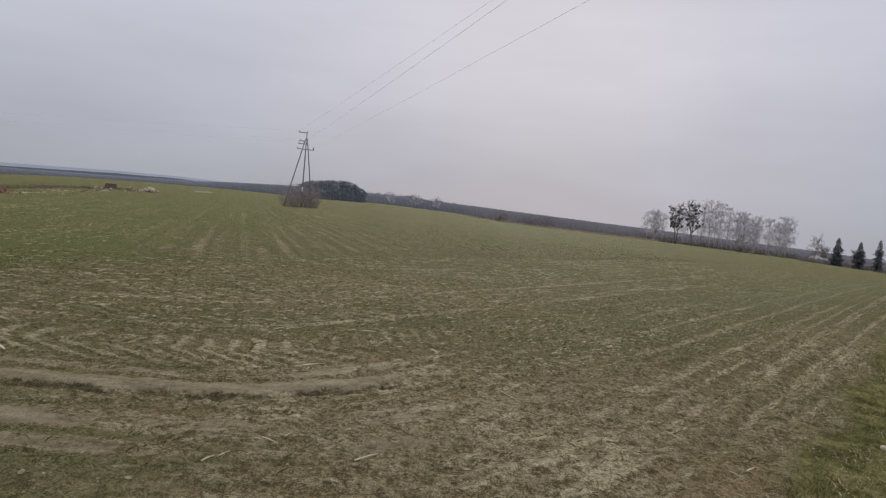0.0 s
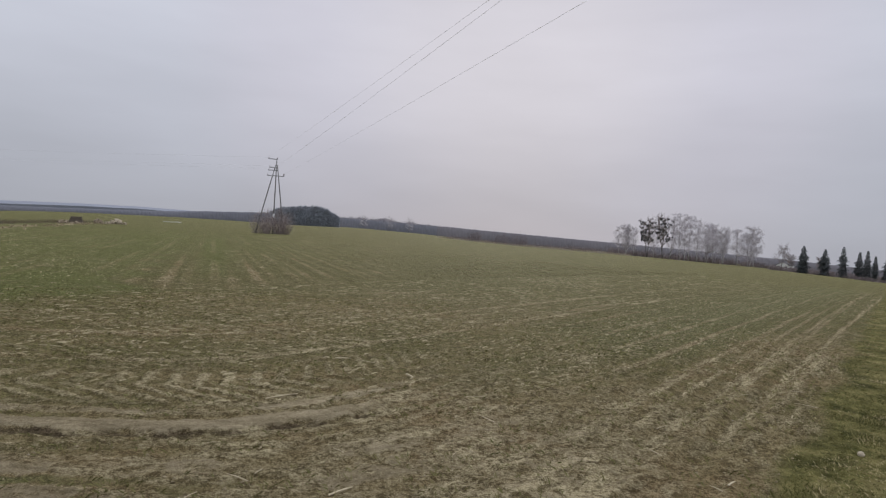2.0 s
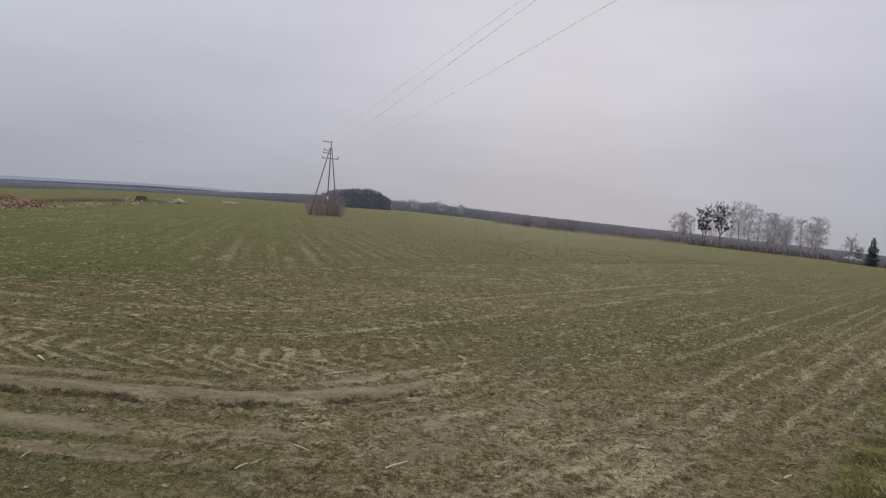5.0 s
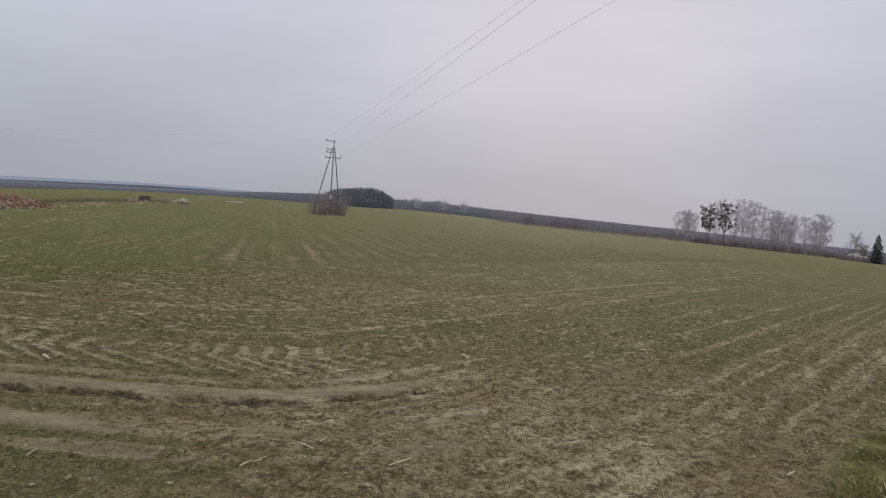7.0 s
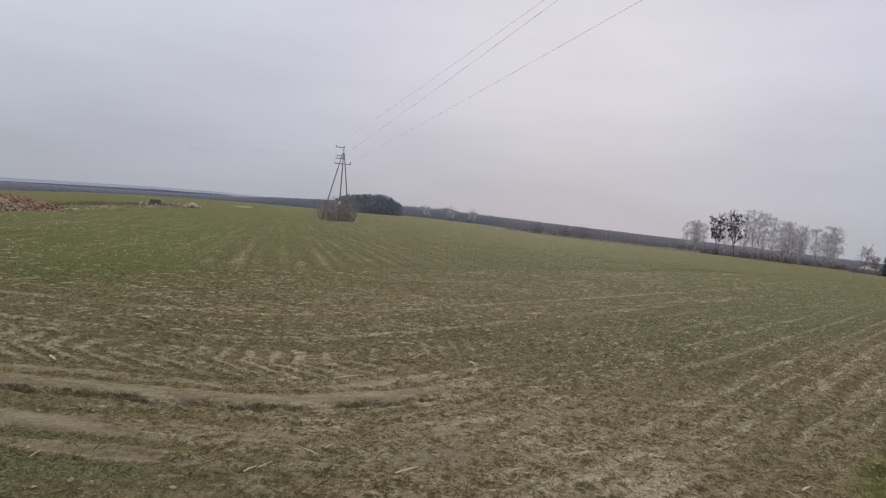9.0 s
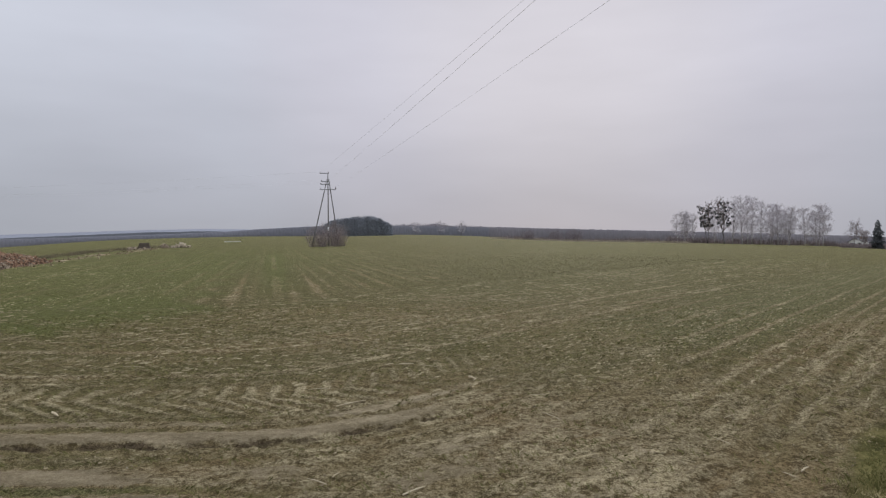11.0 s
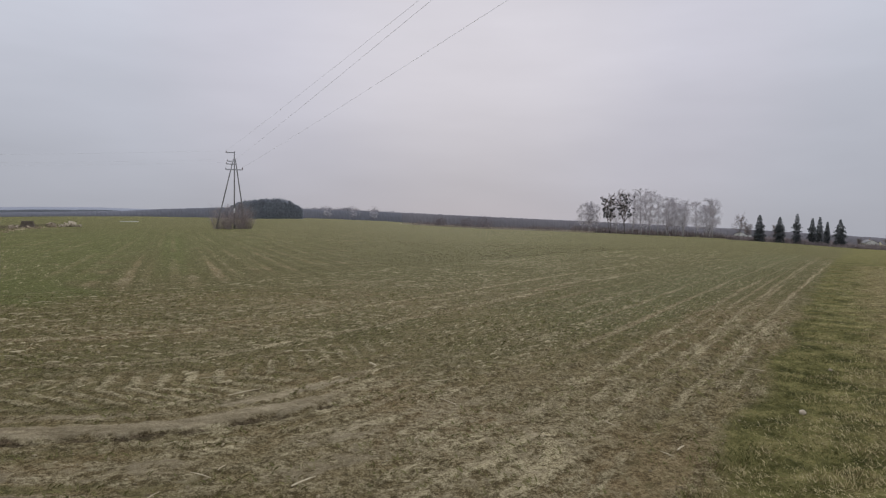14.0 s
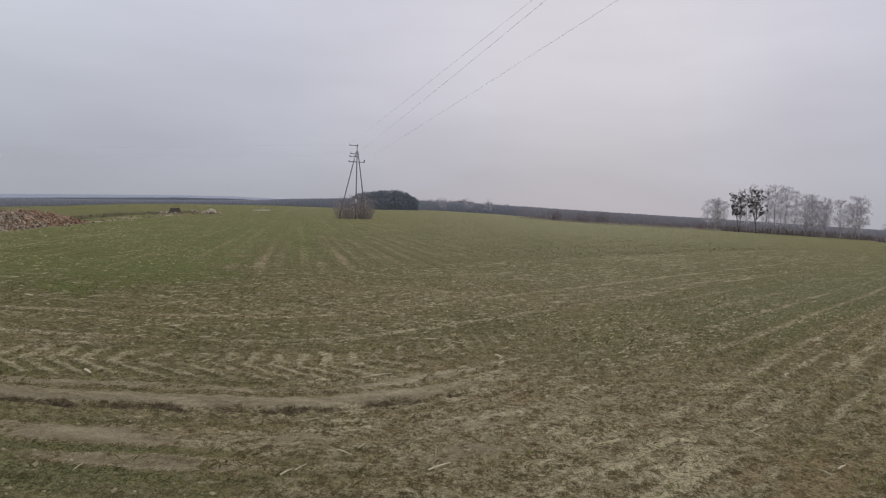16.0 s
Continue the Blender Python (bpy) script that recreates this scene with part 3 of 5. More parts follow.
# ---- mesh helpers ----
class Build:
    """Collects corners and faces of one mesh."""

    def __init__(self):
        self.v, self.f = [], []

    def tri(self, a, b, c):
        k = len(self.v)
        self.v += [tuple(a), tuple(b), tuple(c)]
        self.f.append((k, k + 1, k + 2))

    def quad(self, a, b, c, d):
        k = len(self.v)
        self.v += [tuple(a), tuple(b), tuple(c), tuple(d)]
        self.f.append((k, k + 1, k + 2, k + 3))

    def tube(self, pts, radii, sides=6):
        """A tapered, bent rod through the points."""
        base = len(self.v)
        for i, p in enumerate(pts):
            p = Vector(p)
            d = (Vector(pts[min(i + 1, len(pts) - 1)]) - Vector(pts[max(i - 1, 0)])).normalized()
            s = d.cross(Vector((0.31, 0.95, 0.05)) if abs(d.z) > 0.5 else Vector((0, 0, 1))).normalized()
            t = d.cross(s)
            for k in range(sides):
                a = 2 * math.pi * k / sides
                self.v.append(tuple(p + (s * math.cos(a) + t * math.sin(a)) * radii[i]))
        for i in range(len(pts) - 1):
            for k in range(sides):
                a, b = base + i * sides + k, base + i * sides + (k + 1) % sides
                self.f.append((a, b, b + sides, a + sides))
        self.f.append(tuple(base + k for k in reversed(range(sides))))
        self.f.append(tuple(base + (len(pts) - 1) * sides + k for k in range(sides)))

    def box(self, m, sx, sy, sz, chip=0.0, rng=random):
        """A box on the pose m, its corners knocked about by chip."""
        k = len(self.v)
        for dx, dy, dz in ((-1, -1, -1), (1, -1, -1), (1, 1, -1), (-1, 1, -1), (-1, -1, 1), (1, -1, 1), (1, 1, 1), (-1, 1, 1)):
            p = Vector((dx * sx / 2, dy * sy / 2, dz * sz / 2))
            if chip:
                p += Vector((rng.uniform(-1, 1) * sx, rng.uniform(-1, 1) * sy, rng.uniform(-1, 1) * sz)) * chip
            self.v.append(tuple(m @ p))
        for q in ((3, 2, 1, 0), (4, 5, 6, 7), (0, 1, 5, 4), (1, 2, 6, 5), (2, 3, 7, 6), (3, 0, 4, 7)):
            self.f.append(tuple(k + i for i in q))

    def mesh(self, name, mat, flat=True):
        me = bpy.data.meshes.new(name)
        me.from_pydata(self.v, [], self.f)
        me.materials.append(mat)
        if not flat:
            me.polygons.foreach_set("use_smooth", np.ones(len(me.polygons), bool))
        me.update()
        return me


def part(name, build, mat, parent=None, label="", flat=True):
    ob = new(name, build.mesh(name, mat, flat))
    ob.parent = parent
    return tagged(ob, label)


def thing(name, label, category, m=Matrix(), group=""):
    ob = tagged(new(name), label, category, group)
    ob.empty_display_size = 0.2
    ob.matrix_world = m
    return ob


def stuff(name, build, mat, label, category, flat=True):
    return tagged(new(name, build.mesh(name, mat, flat)), label, category, kind="stuff")


def rnd_dir(rng, up=0.0):
    while True:
        d = Vector((rng.uniform(-1, 1), rng.uniform(-1, 1), rng.uniform(-1, 1) + up))
        if 0.05 < d.length < 1.3:
            return d.normalized()


# ---- distance: the wooded ridge and the forest belt round the fields ----
def make_ridge():
    b = Build()
    pts = [(-60, 0.0), (-42, 0.10), (-38, 0.27), (-32, 0.52), (-28, 0.70), (-23, 0.77), (-19, 0.70), (-15, 0.55), (-8, 0.3), (5, 0.2), (20, 0.0)]
    bs, es = [p[0] for p in pts], [p[1] for p in pts]
    R, prev = 3200, None
    for i in range(241):
        a = -60 + 80 * i / 240
        el = float(np.interp(a, bs, es)) + 0.03 * noise.noise(Vector((a * 0.4, 3, 0))) + 0.012 * noise.noise(Vector((a * 4, 5, 0)))
        (x, y), (x2, y2) = at(a, R), at(a, R + 500)
        top = EYE + R * math.tan(radians(el))
        cur = ((x, y, -60), (x, y, top - 14), (x2, y2, top + 3))
        if prev:
            b.quad(prev[0], cur[0], cur[1], prev[1])
            b.quad(prev[1], cur[1], cur[2], prev[2])
        prev = cur
    return tagged(new("backdrop", b.mesh("backdrop", M_HAZERIDGE)), "far wooded ridge on the horizon, toned blue-grey for haze", "hills", kind="structure")


make_ridge()


def crown_clump(b, c, rx, rz, n, rng, size):
    """A loose crown of small flakes about the centre c."""
    for _ in range(n):
        d = rnd_dir(rng)
        q = rng.uniform(0.45, 1.0)
        p = Vector((c[0] + d.x * rx * q, c[1] + d.y * rx * q, c[2] + d.z * rz * q))
        u, w = rnd_dir(rng) * size * rng.uniform(0.6, 1.3), rnd_dir(rng) * size * rng.uniform(0.6, 1.3)
        b.tri(p - u * 0.5, p + u * 0.5, p + w)


def solid_crown(b, x, y, z, h, w, rng, rings, sides=6):
    """A ragged closed crown: rings of (height share, width share), knocked about."""
    base = len(b.v)
    turn = rng.uniform(0, 6)
    for q, ww in rings:
        for k in range(sides):
            a = turn + 2 * math.pi * k / sides
            rr = w * ww * rng.uniform(0.5, 1.35)
            b.v.append((x + rr * math.cos(a), y + rr * math.sin(a), z + h * q + rng.uniform(-0.02, 0.02) * h))
    for i in range(len(rings) - 1):
        for k in range(sides):
            p, n2 = base + i * sides + k, base + i * sides + (k + 1) % sides
            b.f.append((p, n2, n2 + sides, p + sides))
    b.f.append(tuple(base + (len(rings) - 1) * sides + k for k in range(sides)))


def canopy(b, a0, a1, R, depth, step, bs, tops, rough, lift=1.0):
    """The closed front and top of a wood: a ragged sheet from the ground up over the crowns."""
    base, cols, n = len(b.v), 0, 7
    a = a0
    while a <= a1:
        wig = noise.noise(Vector((a * 9, 2, 0))) * 0.6 + noise.noise(Vector((a * 27, 5, 0))) * 0.4
        x0, y0 = at(a, R)
        z0 = lie_at(x0, y0)
        h = max(1.5, (EYE + R * math.tan(radians(float(np.interp(a, bs, tops)))) - z0) * lift * (1 + rough * wig))
        for k in range(n):
            q = k / (n - 1)
            x, y = at(a, R + depth * q ** 2 + 0.6 * noise.noise(Vector((a * 5, q * 5, 8))))
            b.v.append((x, y, z0 - 1 + (h + 1) * min(1.0, q * 1.06)))
        cols += 1
        a += step
    for i in range(cols - 1):
        for k in range(n - 1):
            p = base + i * n + k
            b.f.append((p, p + n, p + n + 1, p + 1))


CONE = [(-0.03, 0.7), (0.15, 1.0), (0.45, 0.85), (0.72, 0.55), (0.9, 0.28), (1.0, 0.05)]
ROUND = [(-0.03, 0.6), (0.2, 0.9), (0.5, 1.0), (0.75, 0.85), (0.92, 0.5), (1.0, 0.12)]


def make_forest():
    rng = random.Random(11)
    # top of the belt as seen from the standing place: bearing, degrees
    bs = [-60, -40, -32, -27, -22, -18, -14, -8, -6, -2, 3, 8, 17, 25, 30, 36, 42, 60]
    tops = [-0.25, -0.1, 0.12, 0.28, 0.48, 0.75, 0.95, 1.0, 0.95, 0.86, 0.74, 0.56, 0.28, 0.0, -0.2, -0.5, -0.8, -1.0]
    bare_bs = [-7.5, -6.9, -5.2, -4.5, -3.5, -2.8, -1.8, -1.2, -0.9, -0.6, 0.3, 2.0]
    bare_tops = [1.02, 1.08, 1.20, 1.06, 1.26, 1.14, 0.98, 0.98, 1.14, 0.96, 0.90, 0.80]
    b, c = Build(), Build()
    d = Build()
    canopy(b, -58, 1.5, 698, 3, 0.03, bs, tops, 0.08, 0.97)
    canopy(d, 1.5, 58, 698, 3, 0.03, bs, tops, 0.10, 0.97)
    for row, R in enumerate((712, 722)):
        a = -58.0
        while a < 58:
            a += rng.uniform(0.04, 0.12)
            r = R + rng.uniform(-5, 5)
            x, y = at(a, r)
            z = lie_at(x, y)
            h = EYE + r * math.tan(radians(float(np.interp(a, bs, tops)))) - z
            h = max(3.0, h * rng.uniform(0.84, 1.02))
            w = rng.uniform(2.2, 3.8)
            if -7.5 < a < 2:
                h = (EYE + r * math.tan(radians(float(np.interp(a, bare_bs, bare_tops)))) - z) * rng.uniform(0.88, 1.03)
                solid_crown(c, x, y, z, h * 0.85, w * 1.5, rng, ROUND)
                c.tube([(x, y, z - 0.5), (x, y, z + h * 0.8)], [0.3, 0.1], 3)
                crown_clump(c, (x, y, z + h * 0.62), w * 1.6, h * 0.42, 26, rng, 1.0)
            else:
                wood = b if a < 1.5 + rng.uniform(-1, 1) else d
                solid_crown(wood, x, y, z, h, w * 1.2, rng, CONE if rng.random() < 0.3 else ROUND)
                crown_clump(wood, (x, y, z + h * 0.5), w * 1.1, h * 0.45, 12, rng, 0.9)
    stuff("forest_belt", b, M_HAZEFOREST, "dark winter forest belt along the far edge of the fields", "forest", False)
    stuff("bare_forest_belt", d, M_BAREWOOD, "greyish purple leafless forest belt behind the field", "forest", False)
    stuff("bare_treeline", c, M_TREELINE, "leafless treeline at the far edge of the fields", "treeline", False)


make_forest()


def make_copse():
    rng = random.Random(5)
    b = Build()
    bs, tops = [-13.2, -12.6, -11, -9.8, -8.8, -8.1, -7.5, -7.2], [1.2, 1.5, 1.78, 1.9, 1.78, 1.5, 1.15, 0.75]
    canopy(b, -13.3, -7.2, 447, 6, 0.04, bs, tops, 0.16, 0.80)
    for i in range(300):
        a = rng.uniform(-13.2, -7.4)
        r = rng.uniform(449, 484)
        x, y = at(a, r)
        z = lie_at(x, y)
        h = (EYE + 455 * math.tan(radians(float(np.interp(a, bs, tops)))) - z) * rng.uniform(0.80, 1.05)
        b.tube([(x, y, z - 0.5), (x, y, z + h * 0.9)], [0.22, 0.08], 3)
        crown_clump(b, (x, y, z + h * 0.82), rng.uniform(1.2, 2.1), h * 0.18, 110, rng, 0.65)
        crown_clump(b, (x, y, z + h * 0.55), rng.uniform(1.6, 2.4), h * 0.16, 60, rng, 0.75)
    # needled sprays all over the front of the copse
    for i in range(8200):
        a, q = rng.uniform(-13.2, -7.25), rng.random()
        x, y = at(a, 446.2 + 4.5 * q * q)
        z = lie_at(x, y)
        h = EYE + 447 * math.tan(radians(float(np.interp(a, bs, tops)))) - z
        p = Vector((x, y, z + h * 0.80 * q))
        u, w = rnd_dir(rng) * rng.uniform(0.25, 0.7), rnd_dir(rng) * rng.uniform(0.25, 0.7)
        b.tri(p - u, p + u, p + w)
    stuff("pine_copse", b, M_HAZEPINES, "dense dark pine copse standing in the fields", "copse")


make_copse()


# ---- bare trees ----
def bare_tree(name, label, m, h, spread, seed, bark, twig, forks=1, lean=0.0, droop=0.0, limbs=13, first=0.25, group="", twigs=11, width=0.035, limb_width=0.36, rise=(0.6, 1.5)):
    """Trunk(s), limbs, branches and a haze of fine twigs."""
    rng = random.Random(seed)
    tree = thing(name, label, "tree", m, group)
    tr, cr = Build(), Build()
    for k in range(forks):
        off = Vector((rng.uniform(-0.6, 0.6), rng.uniform(-0.6, 0.6), 0)) * (forks > 1)
        tilt = Vector((rng.uniform(-0.13, 0.13) + lean, rng.uniform(-0.1, 0.1), 1))
        hh = h * (1 if k == 0 else rng.uniform(0.78, 0.97))
        trunk, p = [], off + Vector((0, 0, -0.4))
        for i in range(8):
            trunk.append(p.copy())
            p = p + (tilt + Vector((rng.uniform(-0.06, 0.06), rng.uniform(-0.06, 0.06), 0))) * ((hh + 0.4) / 7)
        r0 = hh * 0.0095
        tr.tube(trunk, [r0 * (1.25 if i == 0 else 1 - 0.9 * i / 7) for i in range(8)], 7)
        for j in range(limbs):
            q = first + (0.97 - first) * (j + rng.random()) / limbs
            fi = min(6, int(q * 7))
            s = trunk[fi].lerp(trunk[fi + 1], q * 7 - fi)
            a = j * 2.4 + rng.uniform(-0.5, 0.5)
            reach = spread * (1.1 - 0.85 * abs(q - 0.5)) * rng.uniform(0.6, 1.05)
            up = rng.uniform(*rise)
            d = Vector((math.cos(a), math.sin(a), up)).normalized()
            limb = [s]
            for i in range(4):
                limb.append(limb[-1] + (d + Vector((rng.uniform(-0.2, 0.2), rng.uniform(-0.2, 0.2), 0.12 - droop * i * 0.16))) * reach / 4)
            cr.tube(limb, [r0 * limb_width * (1 - 0.8 * i / 4) + 0.008 for i in range(5)], 4)
            for bi in range(8):
                qq = 0.2 + 0.8 * (bi + rng.random()) / 8
                li = min(3, int(qq * 4))
                s2 = limb[li].lerp(limb[li + 1], qq * 4 - li)
                d2 = (d * 0.6 + rnd_dir(rng, 0.35)).normalized()
                ln = reach * rng.uniform(0.28, 0.5)
                e2 = s2 + d2 * ln + Vector((0, 0, -droop * ln * 0.5))
                side = rnd_dir(rng) * 0.03
                cr.quad(s2 - side, s2 + side, e2 + side * 0.4, e2 - side * 0.4)
                for ti in range(twigs):
                    s3 = s2.lerp(e2, rng.uniform(0.15, 1.0))
                    d3 = (d2 * 0.5 + rnd_dir(rng, 0.25 - droop * 1.3)).normalized()
                    l3 = rng.uniform(0.45, 1.15) * (1 + droop * 0.6)
                    w3 = rnd_dir(rng) * width * rng.uniform(0.5, 1.0)
                    cr.tri(s3 - w3, s3 + w3, s3 + d3 * l3)
                    e3 = s3 + d3 * l3 * 0.5
                    cr.tri(e3 - w3 * 0.5, e3 + w3 * 0.5, e3 + (d3 + rnd_dir(rng) * 0.8).normalized() * l3 * 0.6)
    part("trunk", tr, bark, tree, "", False)
    part("crown", cr, twig, tree, "leafless twigs")
    return tree


def birch(label, m, h, w, seed, trunks=2, droop=0.3, limbs=44, width=0.028, name="birch_tree", group="birch row", bark=M_BIRCHBARK):
    """Pale slender trunks that fan out into a rounded haze of fine twigs, w to each side."""
    rng = random.Random(seed)
    tree = thing(name, label, "tree", m, group)
    tr, cr = Build(), Build()
    for k in range(trunks):
        foot = Vector((rng.uniform(-0.5, 0.5) * w, rng.uniform(-0.4, 0.4) * w, -0.4)) * (0.5 if trunks > 1 else 0.1)
        foot.z = -0.4
        hh = h * (0.95 if k == 0 else rng.uniform(0.75, 0.92))
        tip = foot + Vector((rng.uniform(-0.22, 0.22) * w, rng.uniform(-0.2, 0.2) * w, hh + 0.4))
        trunk = [foot.lerp(tip, i / 7) + Vector((rng.uniform(-0.12, 0.12), rng.uniform(-0.12, 0.12), 0)) * (i > 0) for i in range(8)]
        r0 = hh * 0.0105
        tr.tube(trunk, [r0 * (1.25 if i == 0 else 1 - 0.88 * i / 7) for i in range(8)], 7)
        for j in range(limbs):
            q = 0.16 + 0.78 * (j + rng.random()) / limbs
            fi = min(6, int(q * 7))
            s = trunk[fi].lerp(trunk[fi + 1], q * 7 - fi)
            a = j * 2.4 + rng.uniform(-0.6, 0.6)
            # the crown's outline: narrow at its foot, widest at two thirds, rounded on top
            up = min(1.0, q + 0.03 + 0.22 * rng.random())
            reach = w * math.sqrt(max(0.05, 1 - ((up - 0.62) / 0.46) ** 2)) * rng.uniform(0.45, 1.0)
            e = Vector((tip.x * 0.5 + foot.x * 0.5 + math.cos(a) * reach, tip.y * 0.5 + foot.y * 0.5 + math.sin(a) * reach, up * hh))
            mid = s.lerp(e, 0.5) + Vector((0, 0, 0.06 * hh))
            limb = [s, s.lerp(mid, 0.6), mid, mid.lerp(e, 0.6) + Vector((0, 0, 0.02 * hh)), e - Vector((0, 0, droop * 0.6))]
            cr.tube(limb, [r0 * 0.30 * (1 - 0.8 * i / 4) + 0.008 for i in range(5)], 4)
            d = (e - s).normalized()
            for bi in range(11):
                li = rng.choice((1, 2, 2, 3, 3))
                s2 = limb[li].lerp(limb[li + 1], rng.random()) if li < 4 else limb[4]
                d2 = (d * 0.7 + rnd_dir(rng, 0.3)).normalized()
                ln = rng.uniform(0.7, 1.7) * (0.6 + 0.1 * w)
                e2 = s2 + d2 * ln - Vector((0, 0, droop * ln * 0.4))
                side = rnd_dir(rng) * width * 0.8
                cr.quad(s2 - side, s2 + side, e2 + side * 0.4, e2 - side * 0.4)
                for ti in range(9):
                    s3 = s2.lerp(e2, rng.uniform(0.1, 1.0))
                    d3 = (d2 * 0.6 + rnd_dir(rng, 0.2 - droop * 1.6)).normalized()
                    l3 = rng.uniform(0.4, 1.0) * (1 + droop * 0.7)
                    w3 = rnd_dir(rng) * width * rng.uniform(0.6, 1.0)
                    cr.tri(s3 - w3, s3 + w3, s3 + d3 * l3)
    part("trunk", tr, bark, tree, "", False)
    part("crown", cr, M_BIRCHTWIG, tree, "leafless twigs")
    return tree


def on_land(bearing, r, dz=0.0):
    x, y = at(bearing, r)
    return pose(x, y, lie_at(x, y) + dz)


def top_height(bearing, r, el):
    x, y = at(bearing, r)
    return EYE + r * math.tan(radians(el)) - lie_at(x, y)


def mistletoe(b, c, r, rng):
    for _ in range(46):
        d = rnd_dir(rng)
        p = Vector(c) + d * r * rng.uniform(0.3, 1.0)
        u, w = rnd_dir(rng) * r * 0.45, rnd_dir(rng) * r * 0.5
        b.tri(p - u, p + u, p + w)


def make_grove():
    R = 300
    # bearing, top of crown in degrees, half width of the crown, droop, trunks
    birches = [(17.65, 1.75, 1.9, 0.25, 1), (18.25, 1.98, 2.2, 0.25, 2), (18.85, 1.75, 1.9, 0.2, 1), (20.6, 2.2, 2.6, 0.2, 1), (21.9, 2.75, 2.8, 0.3, 1), (22.75, 3.20, 3.8, 0.3, 2), (23.3, 3.05, 3.2, 0.3, 1),
               (24.0, 2.7, 2.8, 0.3, 1), (24.7, 2.35, 2.8, 0.2, 2), (25.4, 2.42, 2.8, 0.15, 2), (26.0, 2.2, 2.6, 0.15, 2), (27.1, 2.05, 2.3, 0.35, 1), (27.75, 2.35, 3.1, 0.6, 2), (28.3, 2.25, 2.9, 0.6, 1)]
    for i, (a, el, w, dr, fk) in enumerate(birches):
        r = R + (i * 37 % 23)
        label = "leafless silver birch with drooping twigs at the field's edge" if dr > 0.5 else "leafless pale-barked birch in a row at the field's edge"
        birch(label, on_land(a, r), top_height(a, r, el) * 0.97, w * 1.65, 40 + i, fk, dr, 24 if w < 2 else 44)
    for i, (a, el, sp) in enumerate(((19.9, 2.62, 3.3), (21.35, 2.9, 4.1))):
        h = top_height(a, R, el) * 0.94
        tree = bare_tree("poplar_tree", "tall bare poplar full of dark mistletoe balls", on_land(a, R), h, sp * 1.15, 70 + i, M_BARK, M_TWIG, 2, 0.0, 0.0, 14, 0.3, "mistletoe poplars", 10, 0.04, 1.0, (0.8, 1.8))
        rng = random.Random(80 + i)
        for k in range(62):
            q = rng.uniform(0.42, 0.97)
            ang = rng.uniform(0, 2 * math.pi)
            rr = sp * 1.05 * rng.uniform(0.15, 1.0) * (0.55 + 0.6 * q)
            b = Build()
            mistletoe(b, (0, 0, 0), rng.uniform(0.25, 0.66), rng)
            ball = part("mistletoe", b, M_MISTLETOE, tree, "dark green mistletoe ball")
            ball.location = (rr * math.cos(ang), rr * math.sin(ang), h * q)
    for i, (a, r, el, sp) in enumerate(((30.3, 330, 0.62, 4.4), (31.0, 350, 0.1, 2.4), (33.0, 360, 0.0, 2.4), (41.2, 520, -0.62, 3.4), (38.6, 560, -0.9, 2.6), (40.3, 540, -0.75, 2.8), (44.0, 420, -0.8, 3.0))):
        bare_tree("bare_tree", "small bare deciduous tree near the farmhouses", on_land(a, r), max(3.0, top_height(a, r, el)), sp, 90 + i, M_BARK, M_TWIG, 2, 0, 0.1, 10, 0.25, "village trees", 8, 0.05)


make_grove()
for i, (a, el, w) in enumerate(((-5.1, 1.24, 7.0), (-2.84, 1.32, 6.0), (-0.94, 1.28, 6.0))):
    birch("round-crowned leafless tree standing out of the far treeline", on_land(a, 640), top_height(a, 640, el), w, 98 + i, 2, 0.1, 16, 0.03, "bare_tree", "treeline trees", M_BARK)


def spruce(label, m, h, w, seed):
    rng = random.Random(seed)
    tree = thing("spruce_tree", label, "tree", m, "spruces by the farm")
    tr, cr = Build(), Build()
    tr.tube([(0, 0, -0.3), (0, 0, h * 0.5), (0, 0, h)], [0.18, 0.1, 0.02], 7)
    tiers = 20
    for t in range(tiers):
        q = t / (tiers - 1)
        z = h * (0.06 + 0.92 * q)
        reach = w * 1.12 * min(1.0, (1 - q) * 1.75) ** 0.8 * rng.uniform(0.5, 1.2) + 0.2
        n = 15 if q < 0.7 else 9
        for k in range(n):
            a = 2 * math.pi * (k + rng.random()) / n
            d = Vector((math.cos(a), math.sin(a), 0))
            s = Vector((-d.y, d.x, 0))
            rr = reach * rng.uniform(0.7, 1.1)
            o, tip = Vector((0, 0, z)), Vector((0, 0, z - rr * 0.3)) + d * rr
            mid = o.lerp(tip, 0.55) + Vector((0, 0, rr * 0.08))
            wd = rr * 0.3 + 0.06
            cr.quad(o, mid - s * wd, tip, mid + s * wd)
            for _ in range(5):
                p = o.lerp(tip, rng.uniform(0.3, 1.0)) + s * rng.uniform(-wd, wd)
                u = rnd_dir(rng) * 0.22
                cr.tri(p - u, p + u, p + Vector((d.x * 0.2, d.y * 0.2, -rng.uniform(0.2, 0.5))))
    part("trunk", tr, M_BARK, tree, "", False)
    part("crown", cr, M_SPRUCE, tree, "dark green needled branches")


for i, (a, el, w) in enumerate(((31.8, 0.97, 1.9), (33.25, 0.80, 1.6), (34.45, 1.06, 1.6), (35.5, 0.72, 1.5), (36.0, 0.84, 1.4), (36.5, 0.46, 1.0), (37.35, 0.66, 2.1))):
    r = 262 + i * 3
    spruce("dark green pointed spruce beside the field", on_land(a, r), top_height(a, r, el), w, 100 + i)
for i, (a, el, w) in enumerate(((41.2, -0.78, 1.2), (41.85, -0.66, 1.4))):
    spruce("small dark spruce beside the farm buildings", on_land(a, 300), top_height(a, 300, el), w, 120 + i)


